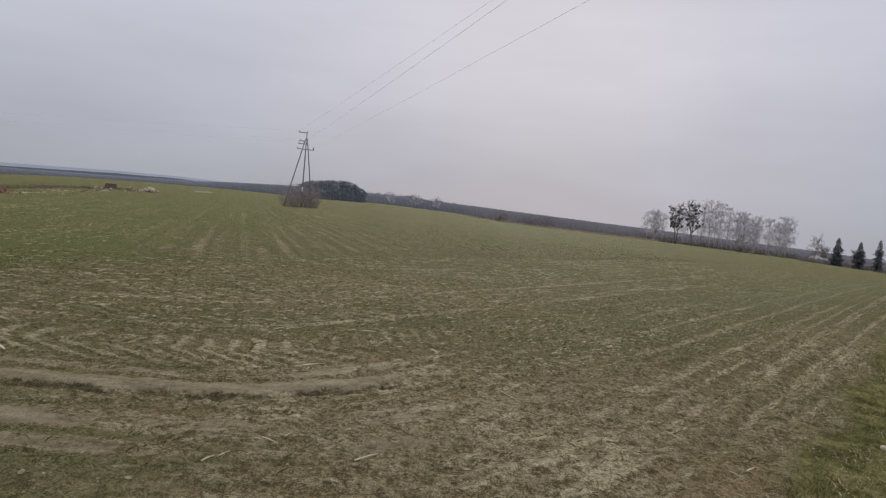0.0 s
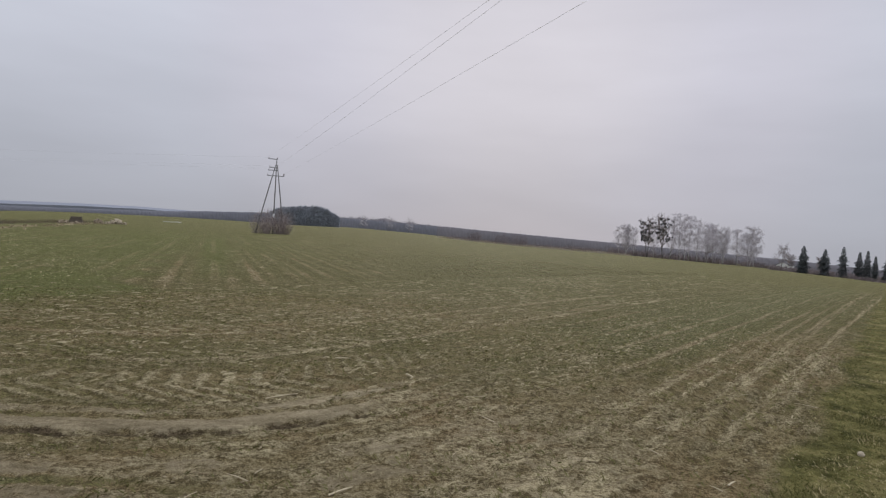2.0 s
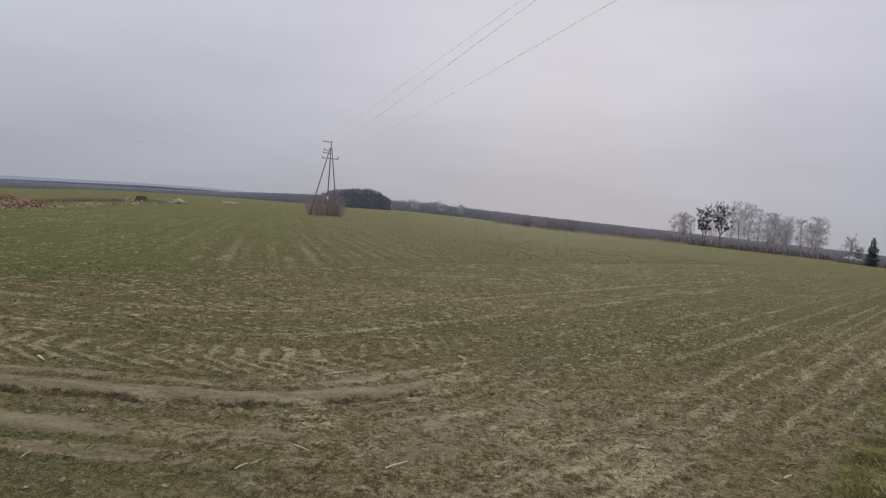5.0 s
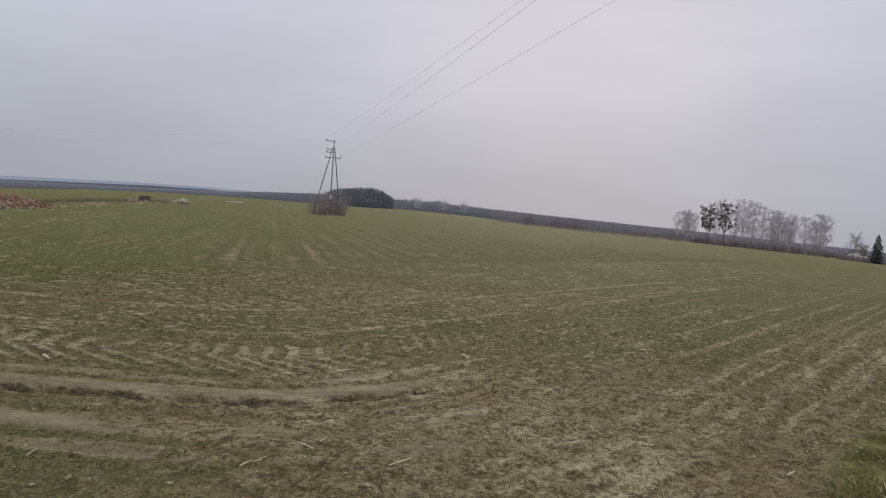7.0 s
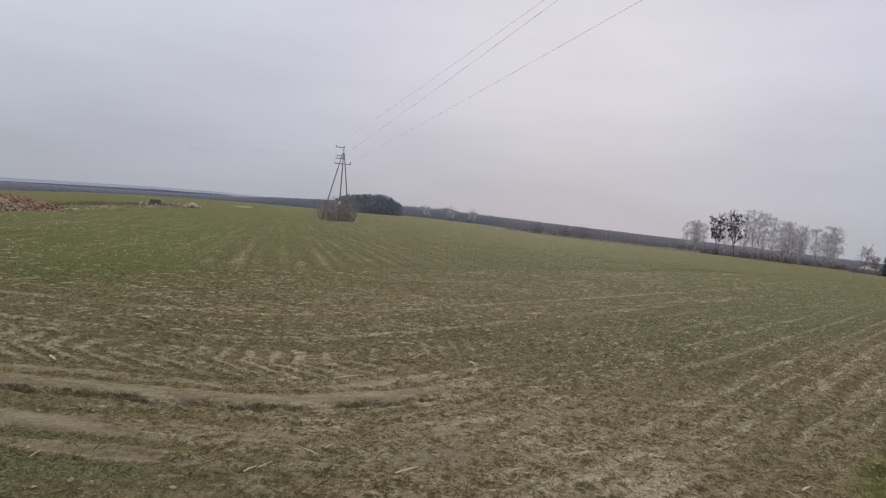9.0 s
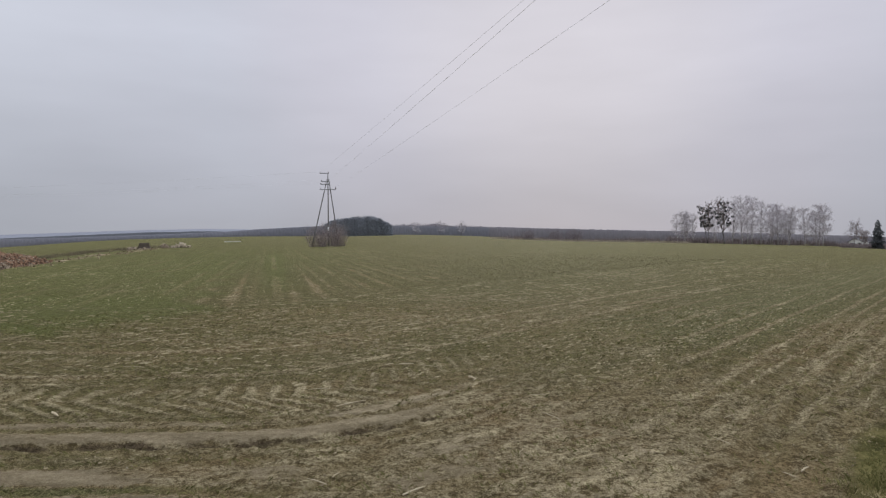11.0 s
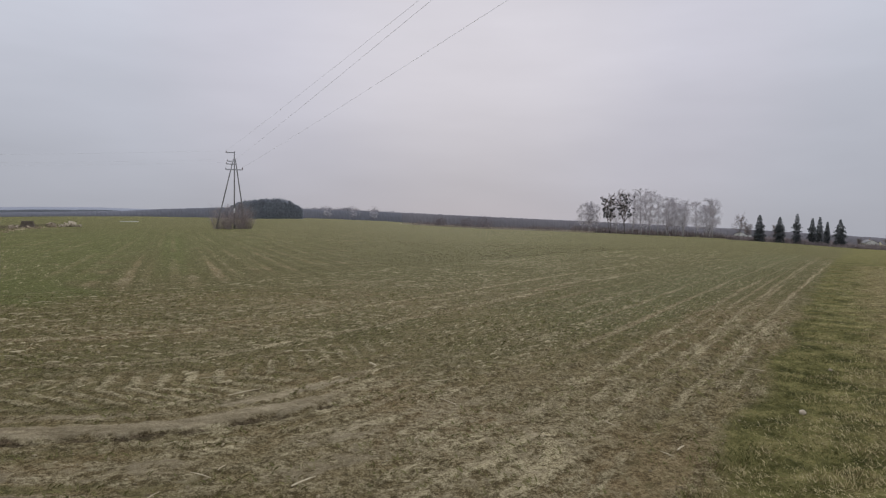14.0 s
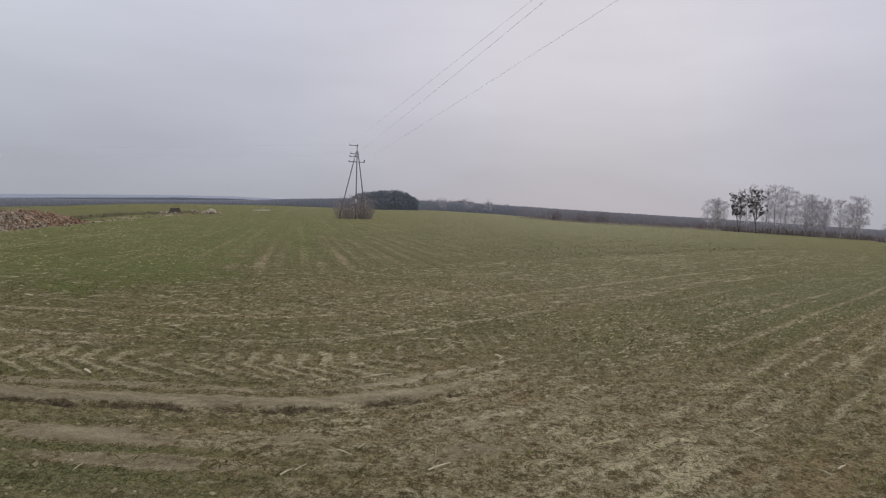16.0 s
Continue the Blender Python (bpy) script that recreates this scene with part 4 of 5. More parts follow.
# ---- brush along the far edge of the field, reeds, single shrubs ----
def shrub_twigs(b, c, w, h, n, rng, width=0.03):
    for _ in range(n):
        a = rng.uniform(0, 2 * math.pi)
        s = Vector(c) + Vector((math.cos(a), math.sin(a), 0)) * w * rng.uniform(0, 0.45)
        d = Vector((math.cos(a) * rng.uniform(0.1, 0.7), math.sin(a) * rng.uniform(0.1, 0.7), 1)).normalized()
        l = h * rng.uniform(0.5, 1.05)
        u = rnd_dir(rng) * width
        e = s + d * l
        m = s + d * l * 0.5
        b.quad(s - u, s + u, m + u * 0.7, m - u * 0.7)
        b.tri(m - u * 0.7, m + u * 0.7, e)
        for _ in range(3):
            p = s.lerp(e, rng.uniform(0.35, 0.95))
            b.tri(p - u * 0.6, p + u * 0.6, p + (d + rnd_dir(rng) * 0.8).normalized() * l * 0.3)


def make_brush():
    rng = random.Random(21)
    b, c = Build(), Build()
    weeds = Build()
    for i in range(420):
        a = rng.uniform(-39, -26.2)
        r = 70 + (a + 38) * 3.0 + rng.uniform(-8, 9)
        x, y = at(a, r)
        shrub_twigs(weeds, (x, y, lie_at(x, y) - 0.08), 1.8, rng.uniform(0.2, 0.55), 12, rng, 0.018)
    stuff("weed_patch", weeds, M_WEEDS, "low brown dead weeds along the dirt trail", "weeds")
    for i in range(560):
        a = rng.uniform(2.5, 46)
        r = rng.uniform(322, 345)
        x, y = at(a, r)
        h = rng.uniform(1.6, 3.2) * (1.25 if 16 < a < 29 else 0.95 if a > 12 else 0.8)
        shrub_twigs(b, (x, y, lie_at(x, y) - 0.2), 4.0, h, 26, rng, 0.09)
    for i in range(420):
        a = rng.uniform(29.5, 42.5)
        r = rng.uniform(262, 300)
        x, y = at(a, r)
        shrub_twigs(b, (x, y, lie_at(x, y) - 0.2), 3.4, rng.uniform(1.2, 2.0), 22, rng, 0.08)
    for i in range(500):
        a = rng.uniform(1.5, 18.5)
        r = 318 - (a - 1.5) * 1.5 + rng.uniform(-6, 6)
        x, y = at(a, r)
        shrub_twigs(c, (x, y, lie_at(x, y) - 0.1), 3.0, rng.uniform(0.6, 1.2), 14, rng, 0.09)
    stuff("brush_belt", b, M_BRUSH, "reddish brown leafless brush along the field's far edge", "brush")
    stuff("reed_strip", c, M_REED, "pale dry reeds in a strip beyond the field", "reeds")


make_brush()


def shrub(label, bearing, r, w, h, n, seed, mat=None, group="shrubs"):
    rng = random.Random(seed)
    b = Build()
    shrub_twigs(b, (0, 0, -0.1), w, h, n, rng, 0.00008 * r + 0.002)
    for k in range(n // 3):
        d = rnd_dir(rng, 0.3)
        p = Vector((d.x * w * 0.5, d.y * w * 0.5, h * 0.45 + d.z * h * 0.4))
        u = rnd_dir(rng) * 0.02 * (r / 60)
        b.tri(p - u, p + u, p + rnd_dir(rng, 0.5) * h * 0.3)
    ob = tagged(new("shrub", b.mesh("shrub", mat or M_BRUSH)), label, "shrub", group)
    ob.matrix_world = on_land(bearing, r)


for i, (a, w, h) in enumerate(((5.0, 5.5, 5.0), (7.4, 6.5, 5.4), (9.0, 7.5, 6.2))):
    shrub("dark rounded leafless shrub in the reeds", a, 312, w, h, 300, 130 + i, M_SHRUB)

# ---- the power line ----
PX, PY = at(-13.0, 86.0)
PZ = lie_at(PX, PY)
PYLON = pose(PX, PY, PZ - 0.2, 0, 0, 13.0)      # its crossarm faces the standing place


def make_pylon():
    py = thing("power_line_pole", "three-legged concrete power line pole with steel crossarms", "utility pole", PYLON)
    for label, foot, top, r in (("vertical centre leg", (0.05, 0, -0.6), (0.05, 0, 9.5), 0.10), ("slanting strut leg", (-2.3, -0.5, -0.6), (-0.06, 0.0, 9.2), 0.09), ("slanting strut leg", (1.55, 0.9, -0.6), (0.16, 0.05, 9.2), 0.09)):
        b = Build()
        f, t = Vector(foot), Vector(top)
        b.tube([f.lerp(t, q) for q in (0, 0.3, 0.7, 1)], [r * 1.0, r * 0.92, r * 0.8, r * 0.66], 8)
        part("leg", b, M_POLE, py, label, False)
    b = Build()
    b.tube([(0.05, 0, 9.3), (0.05, 0, 9.97)], [0.07, 0.06], 6)
    part("mast_head", b, M_STEEL, py)
    for name, z, x0, x1 in (("top_crossarm", 9.97, -1.02, 0.16), ("bracket", 8.87, -0.85, 0.2), ("bracket", 8.5, -0.95, 0.3), ("lower_crossarm", 7.8, -1.05, 1.1)):
        b = Build()
        b.box(pose((x0 + x1) / 2, 0, z), x1 - x0, 0.09, 0.10)
        b.box(pose((x0 + x1) / 2, 0.05, z - 0.045), x1 - x0, 0.06, 0.012)
        arm = part(name, b, M_STEEL, py)
        ends = [x0 + 0.06] if name == "bracket" else [x0 + 0.06, x1 - 0.06]
        for x in ends:
            b = Build()
            up = 0.34 if x > 0 and name == "lower_crossarm" else 0.2
            b.tube([(x, 0, z + 0.03), (x, 0, z + 0.1), (x, 0, z + 0.12), (x, 0, z + up - 0.08), (x, 0, z + up - 0.06), (x, 0, z + up)], [0.03, 0.03, 0.08, 0.07, 0.045, 0.04], 8)
            part("insulator", b, M_PORCELAIN, arm, "brown porcelain insulator")
    b = Build()
    b.box(pose(0.05, -0.15, 2.55), 0.2, 0.012, 0.55)
    part("sign_plate", b, M_PLATE, py, "small white enamel plate")


make_pylon()


def wire(label, start, end, sag, group):
    b = Build()
    s, e = Vector(start), Vector(end)
    pts = []
    for i in range(49):
        q = i / 48
        p = s.lerp(e, q)
        p.z -= 4 * sag * q * (1 - q)
        pts.append(p)
    b.tube(pts, [0.0054] * 49, 5)
    tagged(new("overhead_wire", b.mesh("overhead_wire", M_WIRE, False)), label, "wire", group)


def on_pylon(x, z):
    return (PYLON @ Vector((x, 0, z)))


for x, z, to in ((-0.96, 10.17, (23.7, -40.0, 9.6)), (-0.99, 8.1, (22.8, -47.0, 8.2)), (1.04, 8.1, (24.9, -48.0, 8.1))):
    wire("thin grey conductor hung from the concrete pole over the field", on_pylon(x, z), to, 0.35, "overhead conductors")
for x, z in ((-0.79, 9.05), (-0.89, 8.7), (-0.96, 10.15)):
    s = on_pylon(x, z)
    wire("thin grey conductor running off across the open field", s, (s.x - 180, s.y + 36, s.z + 0.6), 1.2, "overhead conductors")

for i, (dx, dy, w, h) in enumerate(((-1.75, -0.6, 1.4, 1.8), (-1.1, 1.1, 1.1, 1.9), (-0.35, -1.1, 1.0, 1.2), (0.5, 0.8, 1.2, 2.2), (1.05, -0.6, 1.3, 2.0), (1.7, 0.3, 1.1, 1.6))):
    a = math.degrees(math.atan2(PX + dx, PY + dy))
    shrub("brown leafless shrub round the foot of the power pole", a, math.hypot(PX + dx, PY + dy), w, h * 1.7, 190, 150 + i, M_POLESHRUB, "shrubs at the pole")

# ---- farm buildings ----
def house(label, bearing, r, w, d, wall_h, roof_h, turn, wall_mat, storeys=0):
    x, y = at(bearing, r)
    h = thing("house", label, "house", pose(x, y, lie_at(x, y), 0, 0, turn), "farm buildings")
    b = Build()
    b.box(pose(0, 0, wall_h / 2 - 0.3), w, d, wall_h + 0.6)
    for s in (-1, 1):
        b.tri((-w / 2 * s, s * -d / 2, wall_h), (w / 2 * s, s * -d / 2, wall_h), (0, s * -d / 2, wall_h + roof_h * 0.97))
    part("wall", b, wall_mat, h)
    b = Build()
    ov, th = 0.35, 0.14
    for s in (-1, 1):
        sl = math.atan2(roof_h, w / 2)
        ln = math.hypot(roof_h, w / 2) + ov
        c = Vector((s * math.cos(sl) * ln / 2, 0, wall_h + roof_h - math.sin(sl) * ln / 2 + th / 2))
        b.box(Matrix.Translation(c) @ pose(0, 0, 0, 0, math.degrees(sl) * s, 0), ln, d + 2 * ov, th)
    roof = part("roof", b, M_ROOF, h, "grey sheet roof")
    b = Build()
    b.box(pose(w * 0.12, d * 0.2, wall_h + roof_h + 0.3), 0.5, 0.5, 1.4)
    part("chimney", b, M_BRICK, roof)
    for wx in (-w * 0.25, w * 0.25):
        b = Build()
        b.box(pose(wx, -d / 2 - 0.02, wall_h * 0.55), 1.1, 0.05, 1.2)
        win = part("window", b, M_WHITE, h)
        b = Build()
        b.box(pose(wx, -d / 2 - 0.05, wall_h * 0.55), 0.9, 0.03, 1.0)
        part("pane", b, M_GLASS, win)
    for k in range(storeys):
        for wy in (-d * 0.3, 0.0, d * 0.3):
            z = wall_h * (k + 0.55) / storeys
            b = Build()
            b.box(pose(-w / 2 - 0.02, wy, z), 0.05, 1.2, 1.3)
            win = part("window", b, M_WHITE, h)
            b = Build()
            b.box(pose(-w / 2 - 0.05, wy, z), 0.03, 1.0, 1.1)
            part("pane", b, M_GLASS, win)
    return h


house("white single-storey house with a grey gable roof", 39.2, 560, 9.5, 11, 2.7, 2.4, -20, M_WHITE)
house("two-storey cream house with a dark grey roof by the verge", 43.55, 250, 8.5, 11, 5.2, 2.9, 46, M_CREAM, 2)
house("small white outbuilding behind bare trees", 30.6, 420, 7, 8, 2.6, 1.8, -50, M_WHITE)
house("low grey-roofed barn among shrubs", 40.3, 600, 12, 9, 2.4, 2.2, 70, M_CREAM)

# ---- rubble heaps, crate and debris at the far side of the field ----
def lump(b, c, size, rng):
    """A broken block lying at any tilt."""
    m = pose(c[0], c[1], c[2], rng.uniform(0, 360), rng.uniform(0, 360), rng.uniform(0, 360))
    b.box(m, size * rng.uniform(0.7, 1.4), size * rng.uniform(0.5, 1.0), size * rng.uniform(0.4, 0.8), 0.12, rng)


def make_pile():
    rng = random.Random(31)
    x0, y0 = at(-41.5, 43)
    ax, ay = at(-36.2, 57)
    L = math.hypot(ax - x0, ay - y0)
    turn = math.degrees(math.atan2(ay - y0, ax - x0))
    base = pose(x0, y0, lie_at(x0, y0), 0, 0, turn)
    dz = (lie_at(ax, ay) - lie_at(x0, y0)) / L
    pile = thing("rubble_pile", "long heap of broken bricks and stones on soil", "rubble pile", base)

    def top(u, v):
        """Height of the heap at u along it and v across."""
        prof = float(np.interp(u, [-9, -7, -3, 0, 2, 5, 9, 13, L], [0, 0.8, 1.05, 1.02, 1.02, 0.92, 0.88, 0.65, 0.1]))
        return max(0.0, prof * (1 - (abs(v) / 2.4) ** 1.7)) + dz * u

    b = Build()
    nu, nv = 40, 16
    grid = [[(-9 + (L + 9) * i / nu, -2.4 + 4.8 * j / nv) for j in range(nv + 1)] for i in range(nu + 1)]
    for row in grid:
        for u, v in row:
            b.v.append((u, v, top(u, v) - 0.08 + 0.12 * noise.noise(Vector((u * 1.7, v * 1.7, 0)))))
    for i in range(nu):
        for j in range(nv):
            k = i * (nv + 1) + j
            b.f.append((k, k + nv + 1, k + nv + 2, k + 1))
    part("soil_core", b, M_PILESOIL, pile, "brown soil", False)
    for i in range(298):
        u, v = rng.uniform(-3, L), rng.triangular(-2.4, 2.0, -1.0)
        z = top(u, v)
        s = rng.uniform(0.11, 0.27)
        red = rng.random() < (0.35 if u < 4 else 0.72)
        b = Build()
        lump(b, (0, 0, 0), s, rng)
        o = part("brick" if red else "stone_block", b, M_BRICK if red else M_RUBBLE, pile)
        o.location = (u, v, z + s * 0.1)
    # broken bits too small to tell apart between the bricks
    reds, greys = Build(), Build()
    for i in range(9000):
        u, v = rng.uniform(-9, L + 0.5), rng.uniform(-2.5, 0.6)
        p = base @ Vector((u, v, top(u, v) - 0.02))
        lump(reds if rng.random() < (0.3 if u < 4 else 0.75) else greys, p, rng.uniform(0.07, 0.17), rng)
    stuff("brick_rubble", reds, M_BRICK, "small broken brick bits spread over the heap", "rubble")
    stuff("stone_rubble", greys, M_RUBBLE, "small grey and tan stone bits spread over the heap", "rubble")


make_pile()


def make_heap(label, bearing, r, w, h, n, mat, seed):
    rng = random.Random(seed)
    x, y = at(bearing, r)
    heap = thing("stone_heap", label, "stone heap", pose(x, y, lie_at(x, y)), "stone heaps")
    for i in range(n):
        u = rng.uniform(-1, 1)
        v = rng.uniform(-1, 1)
        z = h * max(0, 1 - abs(u) ** 1.6) * (1 - v * v) * rng.uniform(0.3, 1.0)
        b = Build()
        s = rng.uniform(0.22, 0.5)
        lump(b, (0, 0, 0), s, rng)
        part("boulder", b, mat, heap).location = (u * w / 2, v * w * 0.22, z * 0.8 + s * 0.15)


make_heap("heap of whitish field stones on the grass", -25.2, 97, 2.4, 0.62, 34, M_STONE, 41)
make_heap("low heap of greyish pink broken stones", -26.5, 98, 1.2, 0.65, 14, M_RUBBLE, 42)
make_heap("scatter of pale stones by the crate", -28.6, 89, 2.4, 0.25, 14, M_RUBBLE, 43)


def make_crate():
    x, y = at(-28.0, 93)
    cr = thing("wooden_crate", "dark weathered wooden crate standing on pale ground", "crate", pose(x, y, lie_at(x, y), 0, 0, 20) @ Matrix.Scale(0.86, 4))
    for k, z in enumerate((0.22, 0.42, 0.62, 0.82)):
        w = 1.72 - 0.12 * k
        for sy in (-0.48, 0.48):
            b = Build()
            b.box(pose(0, sy, z), w, 0.05, 0.185, 0.012)
            part("slat", b, M_CRATE, cr)
        for sx in (-1, 1):
            b = Build()
            b.box(pose(sx * (w / 2 - 0.03), 0, z), 0.05, 0.9, 0.185, 0.012)
            part("slat", b, M_CRATE, cr)
    b = Build()
    for k in range(5):
        b.box(pose(0, -0.4 + 0.2 * k, 0.94), 1.5, 0.19, 0.05, 0.01)
    part("lid", b, M_CRATE, cr, "plank lid")
    for sx in (-0.7, 0.7):
        b = Build()
        b.box(pose(sx, 0, 0.06), 0.14, 1.05, 0.14)
        part("skid", b, M_CRATE, cr)


def make_planks():
    for i, (a, r, turn, l) in enumerate(((-28.3, 90.5, 20, 2.2), (-28.9, 89.0, 28, 1.6), (-27.7, 91.0, 10, 1.8))):
        x, y = at(a, r)
        b = Build()
        b.box(pose(0, 0, 0.05), l, 0.24, 0.07, 0.03)
        ob = tagged(new("plank", b.mesh("plank", M_RUBBLE)), "pale weathered plank lying before the crate", "plank", "loose planks")
        ob.matrix_world = pose(x, y, ground_z(x, y), 0, 0, turn)


def make_trail_rubble():
    """Pale lumps and broken boards strewn along the dirt trail to the crate."""
    rng = random.Random(47)
    b = Build()
    (x0, y0), (x1, y1) = at(-38.5, 45), at(-26.5, 95)
    for i in range(380):
        q = rng.random()
        if noise.noise(Vector((q * 14, 2, 0))) < rng.uniform(-0.6, 0.3):
            continue
        x, y = x0 + (x1 - x0) * q + rng.gauss(0, 0.9), y0 + (y1 - y0) * q + rng.gauss(0, 0.9)
        lump(b, (x, y, ground_z(x, y) + 0.03), 0.04 + 0.14 * rng.random() ** 2, rng)
    stuff("trail_rubble", b, M_CLOD, "pale lumps of soil and stone strewn along a trail", "rubble")


def make_far_strip():
    # unidentified pale strip, stood in for by two flat boxes
    x, y = at(-21.1, 160)
    b = Build()
    b.box(pose(0, 0, 0.05), 3.8, 0.5, 0.11, 0.04)
    b.box(pose(0.9, 0.1, 0.13), 1.3, 0.4, 0.05, 0.03)
    ob = tagged(new("plank", b.mesh("plank", M_WHITE)), "long whitish strip lying in the far grass", "plank", "loose planks")
    ob.matrix_world = pose(x, y, lie_at(x, y), 0, 0, 18)


make_trail_rubble()
make_far_strip()
make_planks()
make_crate()

# ---- the near ground: sprouts, grass, straw, stones ----
def blade(b, x, y, z, h, lean, w, a):
    dx, dy = math.cos(a), math.sin(a)
    b.v += [(x - dy * w, y + dx * w, z), (x + dy * w, y - dx * w, z), (x + dx * lean * 0.4 + dy * w * 0.5, y + dy * lean * 0.4 - dx * w * 0.5, z + h * 0.65), (x + dx * lean, y + dy * lean, z + h)]
    k = len(b.v) - 4
    b.f += [(k, k + 1, k + 2), (k, k + 2, k + 3)]


def make_sprouts():
    rng = random.Random(51)
    b = Build()
    for i in range(16000):
        r = 3.2 + 12 * rng.random() ** 0.75
        x, y = at(rng.uniform(-46, 44), r)
        v = off_edge(x, y)
        if v < 0.1 or on_bank(x, y):
            continue
        p = Vector((x, y, 0))
        thick = noise.noise(p * 0.9) * 0.6 + noise.noise(p * 3.1) * 0.5 + (0.6 if math.hypot((x + 7.5) / 4.5, (y - 13.5) / 4) < 1 else 0)
        if thick < rng.uniform(-0.35, 0.45):
            continue
        z = ground_z(x, y)
        for k in range(3):
            blade(b, x + rng.uniform(-0.03, 0.03), y + rng.uniform(-0.03, 0.03), z - 0.01, rng.uniform(0.015, 0.045), rng.uniform(0.02, 0.07), 0.0032 + 0.00025 * r, rng.uniform(0, 6.3))
    stuff("wheat_sprouts", b, M_SPROUT, "short green winter wheat sprouts in pale soil", "crop")


def make_verge():
    rng = random.Random(52)
    b, c = Build(), Build()
    for i in range(78000):
        r = 2.8 + 34 * rng.random() ** 1.3
        x, y = at(rng.uniform(24, 54), r)
        v = off_edge(x, y)
        if v > rng.uniform(-0.05, 0.28):
            continue
        p = Vector((x, y, 0))
        z = ground_z(x, y)
        dry = noise.noise(p * 0.8) * 0.9 + noise.noise(p * 2.6) * 0.9 + 1.1 * min(1, max(0, -v - 0.45) / 1.1) - 0.02
        tuft = 0.5 + 1.3 * max(0, noise.noise(p * 2.3))
        for k in range(3):
            blade(c if dry > rng.uniform(-0.25, 0.3) else b, x + rng.uniform(-0.04, 0.04), y + rng.uniform(-0.04, 0.04), z - 0.01,
                  rng.uniform(0.015, 0.055) * tuft, rng.uniform(0.005, 0.045), 0.0016 + 0.00016 * r, rng.uniform(0, 6.3))
    stuff("verge_grass", b, M_GRASS, "short rough green grass on the verge", "grass")
    stuff("dry_verge_grass", c, M_DRYGRASS, "faded straw-coloured grass on the verge", "grass")


def make_clods():
    """Loose crumbs and flakes of dry crust on the tilled soil."""
    rng = random.Random(57)
    b = Build()
    for i in range(15000):
        r = 3.0 + 15 * rng.random() ** 0.8
        x, y = at(rng.uniform(-46, 42), r)
        if off_edge(x, y) < 0.05 or on_bank(x, y) or noise.noise(Vector((x * 1.3, y * 1.3, 7))) < rng.uniform(-0.5, 0.4):
            continue
        s = 0.006 + 0.013 * rng.random() ** 3
        z = ground_z(x, y) + s * 0.12
        m = pose(x, y, z, rng.uniform(-25, 25), rng.uniform(-25, 25), rng.uniform(0, 360))
        k = len(b.v)
        for dx, dy, dz in ((1.3, 0, 0), (0, 1, 0), (-1.1, 0.1, 0), (0.1, -0.9, 0), (0.1, 0.1, 0.6), (0.4, -0.3, 0.5)):
            b.v.append(tuple(m @ (Vector((dx, dy, dz)) * s * rng.uniform(0.7, 1.3))))
        b.f += [(k, k + 1, k + 4), (k + 1, k + 2, k + 4), (k + 2, k + 3, k + 4), (k + 3, k + 5, k + 4), (k + 3, k, k + 5), (k, k + 4, k + 5)]
    stuff("soil_clods", b, M_CLOD, "small dry clods and crust flakes on the soil", "clods")


def make_flakes():
    """Pale slivers of crust and chopped straw standing a little out of the soil, out to the middle of the field."""
    rng = random.Random(58)
    b = Build()
    for i in range(52000):
        r = 5.5 + 59 * rng.random() ** 1.2
        x, y = at(rng.uniform(-44, 42), r)
        v = off_edge(x, y)
        if v < 0.2 or noise.noise(Vector((x * 0.25, y * 0.25, 3))) + 0.7 * noise.noise(Vector((x * 1.9, y * 1.9, 8))) < rng.uniform(-0.7, 0.6):
            continue
        if rng.random() < math.exp(-(((x + 8.5) / 4.0) ** 2 + ((y - 13.5) / 2.6) ** 2)) * 0.8 or rng.random() < (r - 30) / 34:
            continue
        if on_bank(x, y) or rng.random() > smooth(5.0, 12.0, r):
            continue
        z = ground_z(x, y)
        # along the edge, along the sown rows, or as the tyres left them
        if v < 6:
            a = radians(52 + rng.gauss(0, 8))
        elif turn_across(x, y) > 9.5:
            a = radians(108 + rng.gauss(0, 9))
        else:
            a = radians(26 + rng.choice((28, -28)) + rng.gauss(0, 12))
        l, h, w = rng.uniform(0.05, 0.17) * (0.75 + r / 35), rng.uniform(0.003, 0.012), rng.uniform(0.007, 0.018) * (0.8 + r / 60)
        dx, dy = math.cos(a) * l / 2, math.sin(a) * l / 2
        ox, oy = -math.sin(a) * w, math.cos(a) * w
        b.quad((x - dx, y - dy, z - 0.003), (x + dx, y + dy, z - 0.003), (x + dx * 0.7 + ox, y + dy * 0.7 + oy, z + h), (x - dx * 0.5 + ox, y - dy * 0.5 + oy, z + h * 0.8))
    stuff("crust_flakes", b, M_FLAKE, "pale slivers of dry crust and chopped straw on the field", "soil crust")


make_clods()
make_flakes()
make_sprouts()
make_verge()


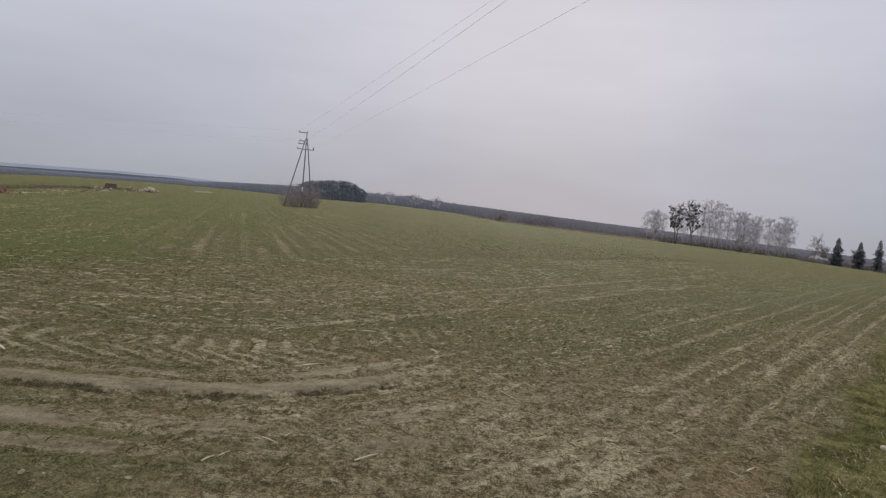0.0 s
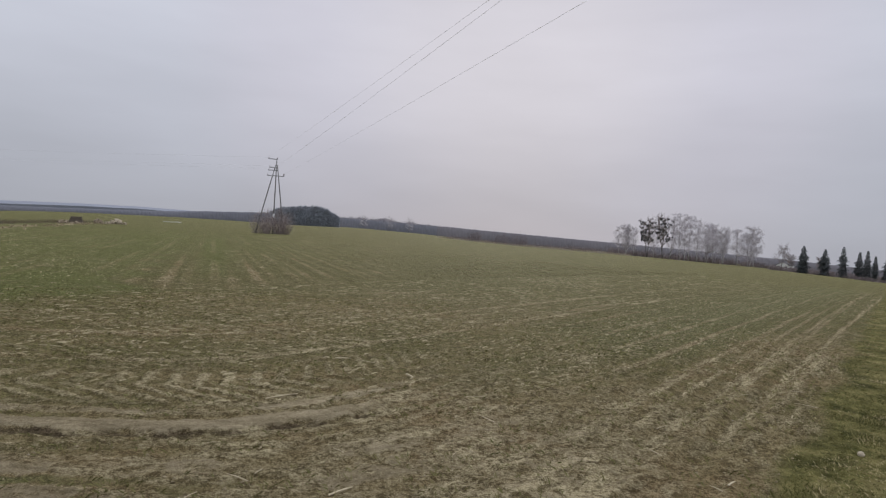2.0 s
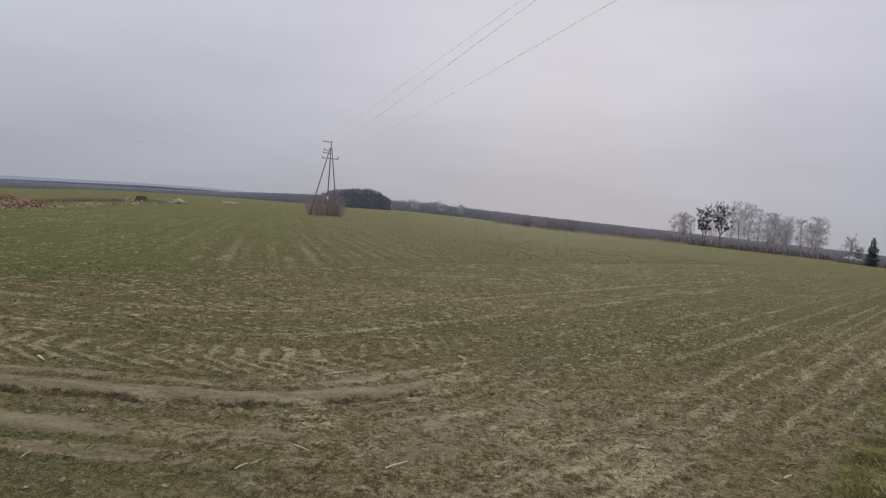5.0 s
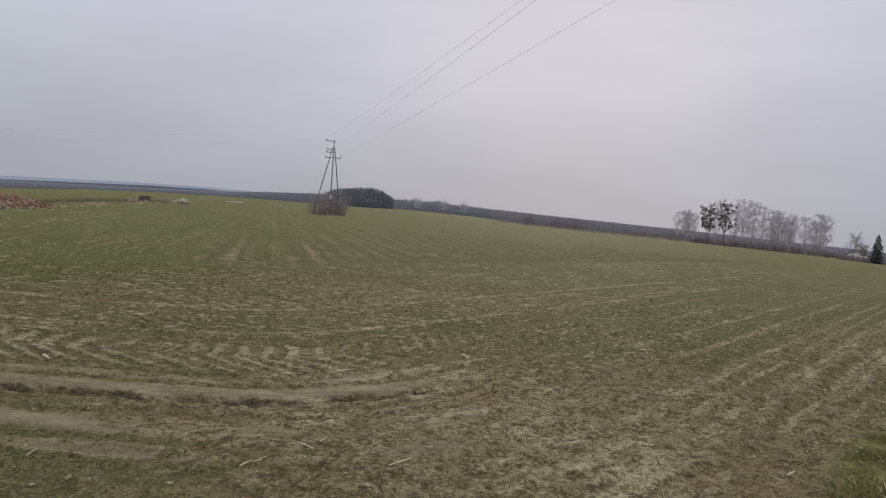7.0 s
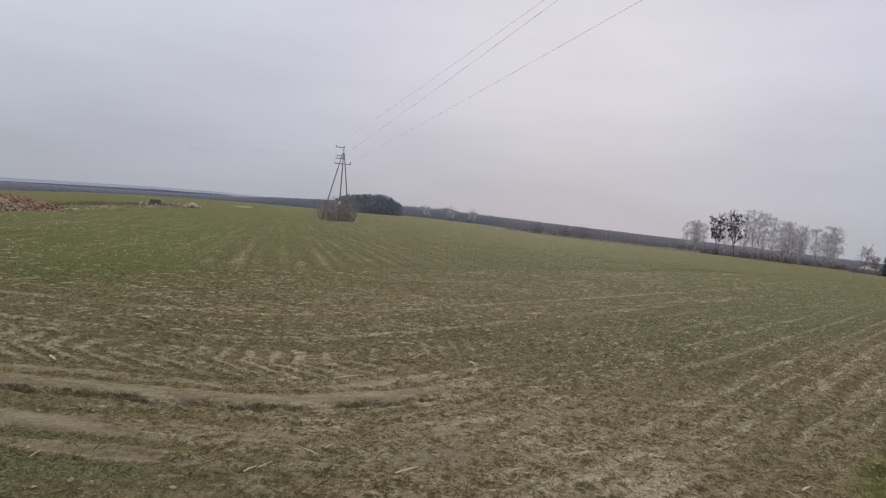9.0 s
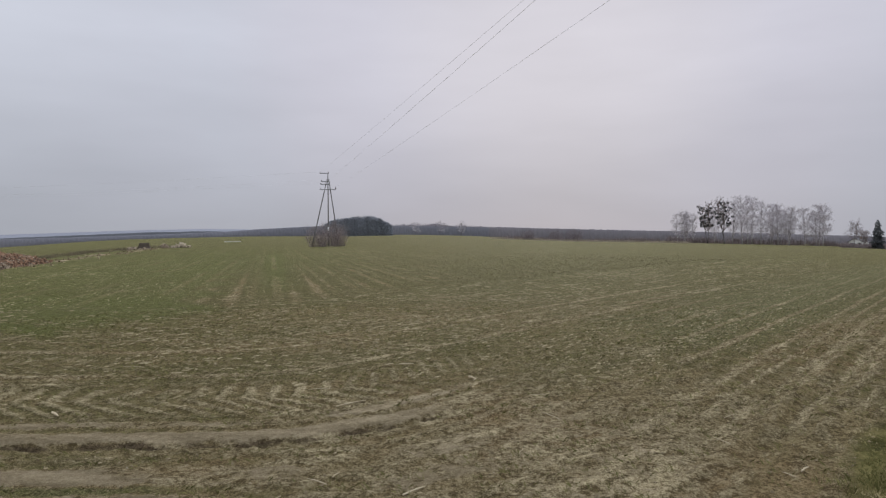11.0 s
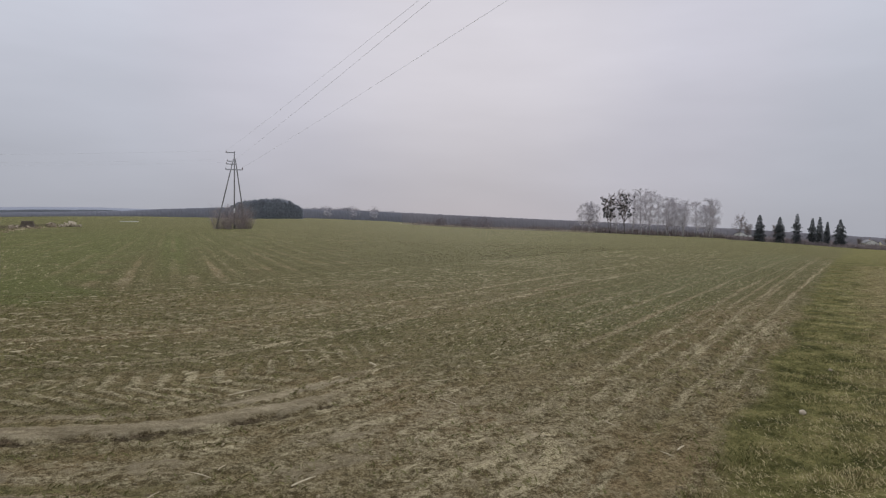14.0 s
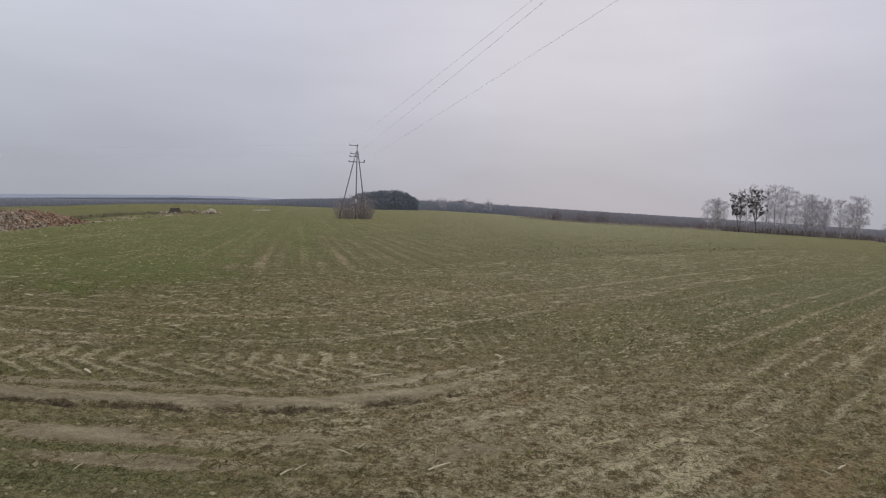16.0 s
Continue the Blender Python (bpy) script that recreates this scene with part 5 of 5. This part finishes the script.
def straw(x, y, length, turn, thick=0.006, lift=0.02):
    b = Build()
    z = ground_z(x, y)
    d = Vector((math.cos(radians(turn)), math.sin(radians(turn)), 0))
    pts = [Vector((x, y, z + lift)) + d * length * (q - 0.5) + Vector((0, 0, 0.004 * math.sin(q * 3.1))) for q in (0, 0.35, 0.7, 1)]
    b.tube(pts, [thick, thick, thick * 0.9, thick * 0.5], 5)
    tagged(new("straw", b.mesh("straw", M_STRAW)), "dry pale maize stalk lying on the soil", "stalk", "loose stalks")


# the few long stalks and pale chips that stand out
for x, y, length, turn, thick in ((-1.17, 5.87, 0.33, 43, 0.007), (-0.02, 6.93, 0.16, -63, 0.010), (-3.80, 5.46, 0.18, -41, 0.011), (-0.38, 3.85, 0.19, 47, 0.006), (-1.28, 3.60, 0.10, 66, 0.005), (-0.84, 7.76, 0.19, 3, 0.007), (2.22, 4.26, 0.12, 42, 0.006)):
    straw(x, y, length, turn, thick, 0.016)
rng = random.Random(61)
for i in range(60):
    r = 3.4 + 13 * rng.random()
    x, y = at(rng.uniform(-40, 34), r)
    if off_edge(x, y) > 0.2:
        straw(x, y, rng.uniform(0.08, 0.3), rng.uniform(0, 180), rng.uniform(0.002, 0.0042), 0.012)


def pebble(label, x, y, size, seed):
    rng = random.Random(seed)
    bm = bmesh.new()
    bmesh.ops.create_icosphere(bm, subdivisions=2, radius=size / 2)
    for v in bm.verts:
        v.co = Vector((v.co.x * 1.2, v.co.y * 0.9, v.co.z * 0.75)) * (1 + 0.25 * noise.noise(v.co / size * 2.5 + Vector((seed, 0, 0))))
    me = bpy.data.meshes.new("stone")
    bm.to_mesh(me)
    bm.free()
    me.materials.append(M_STONE)
    ob = tagged(new("stone", me), label, "stone", "loose stones")
    ob.matrix_world = pose(x, y, ground_z(x, y) + size * 0.3, 0, 0, rng.uniform(0, 360))


pebble("whitish stone lying in the verge grass", 3.72, 5.09, 0.06, 1)
pebble("small whitish stone in the faded verge grass", 5.3, 5.9, 0.045, 2)
pebble("small whitish stone in the faded verge grass", 5.1, 6.6, 0.04, 3)
for i in range(14):
    r = 3.6 + 7 * rng.random()
    x, y = at(rng.uniform(-38, 30), r)
    pebble("small pale pebble on the tilled soil", x, y, rng.uniform(0.008, 0.015), 10 + i)
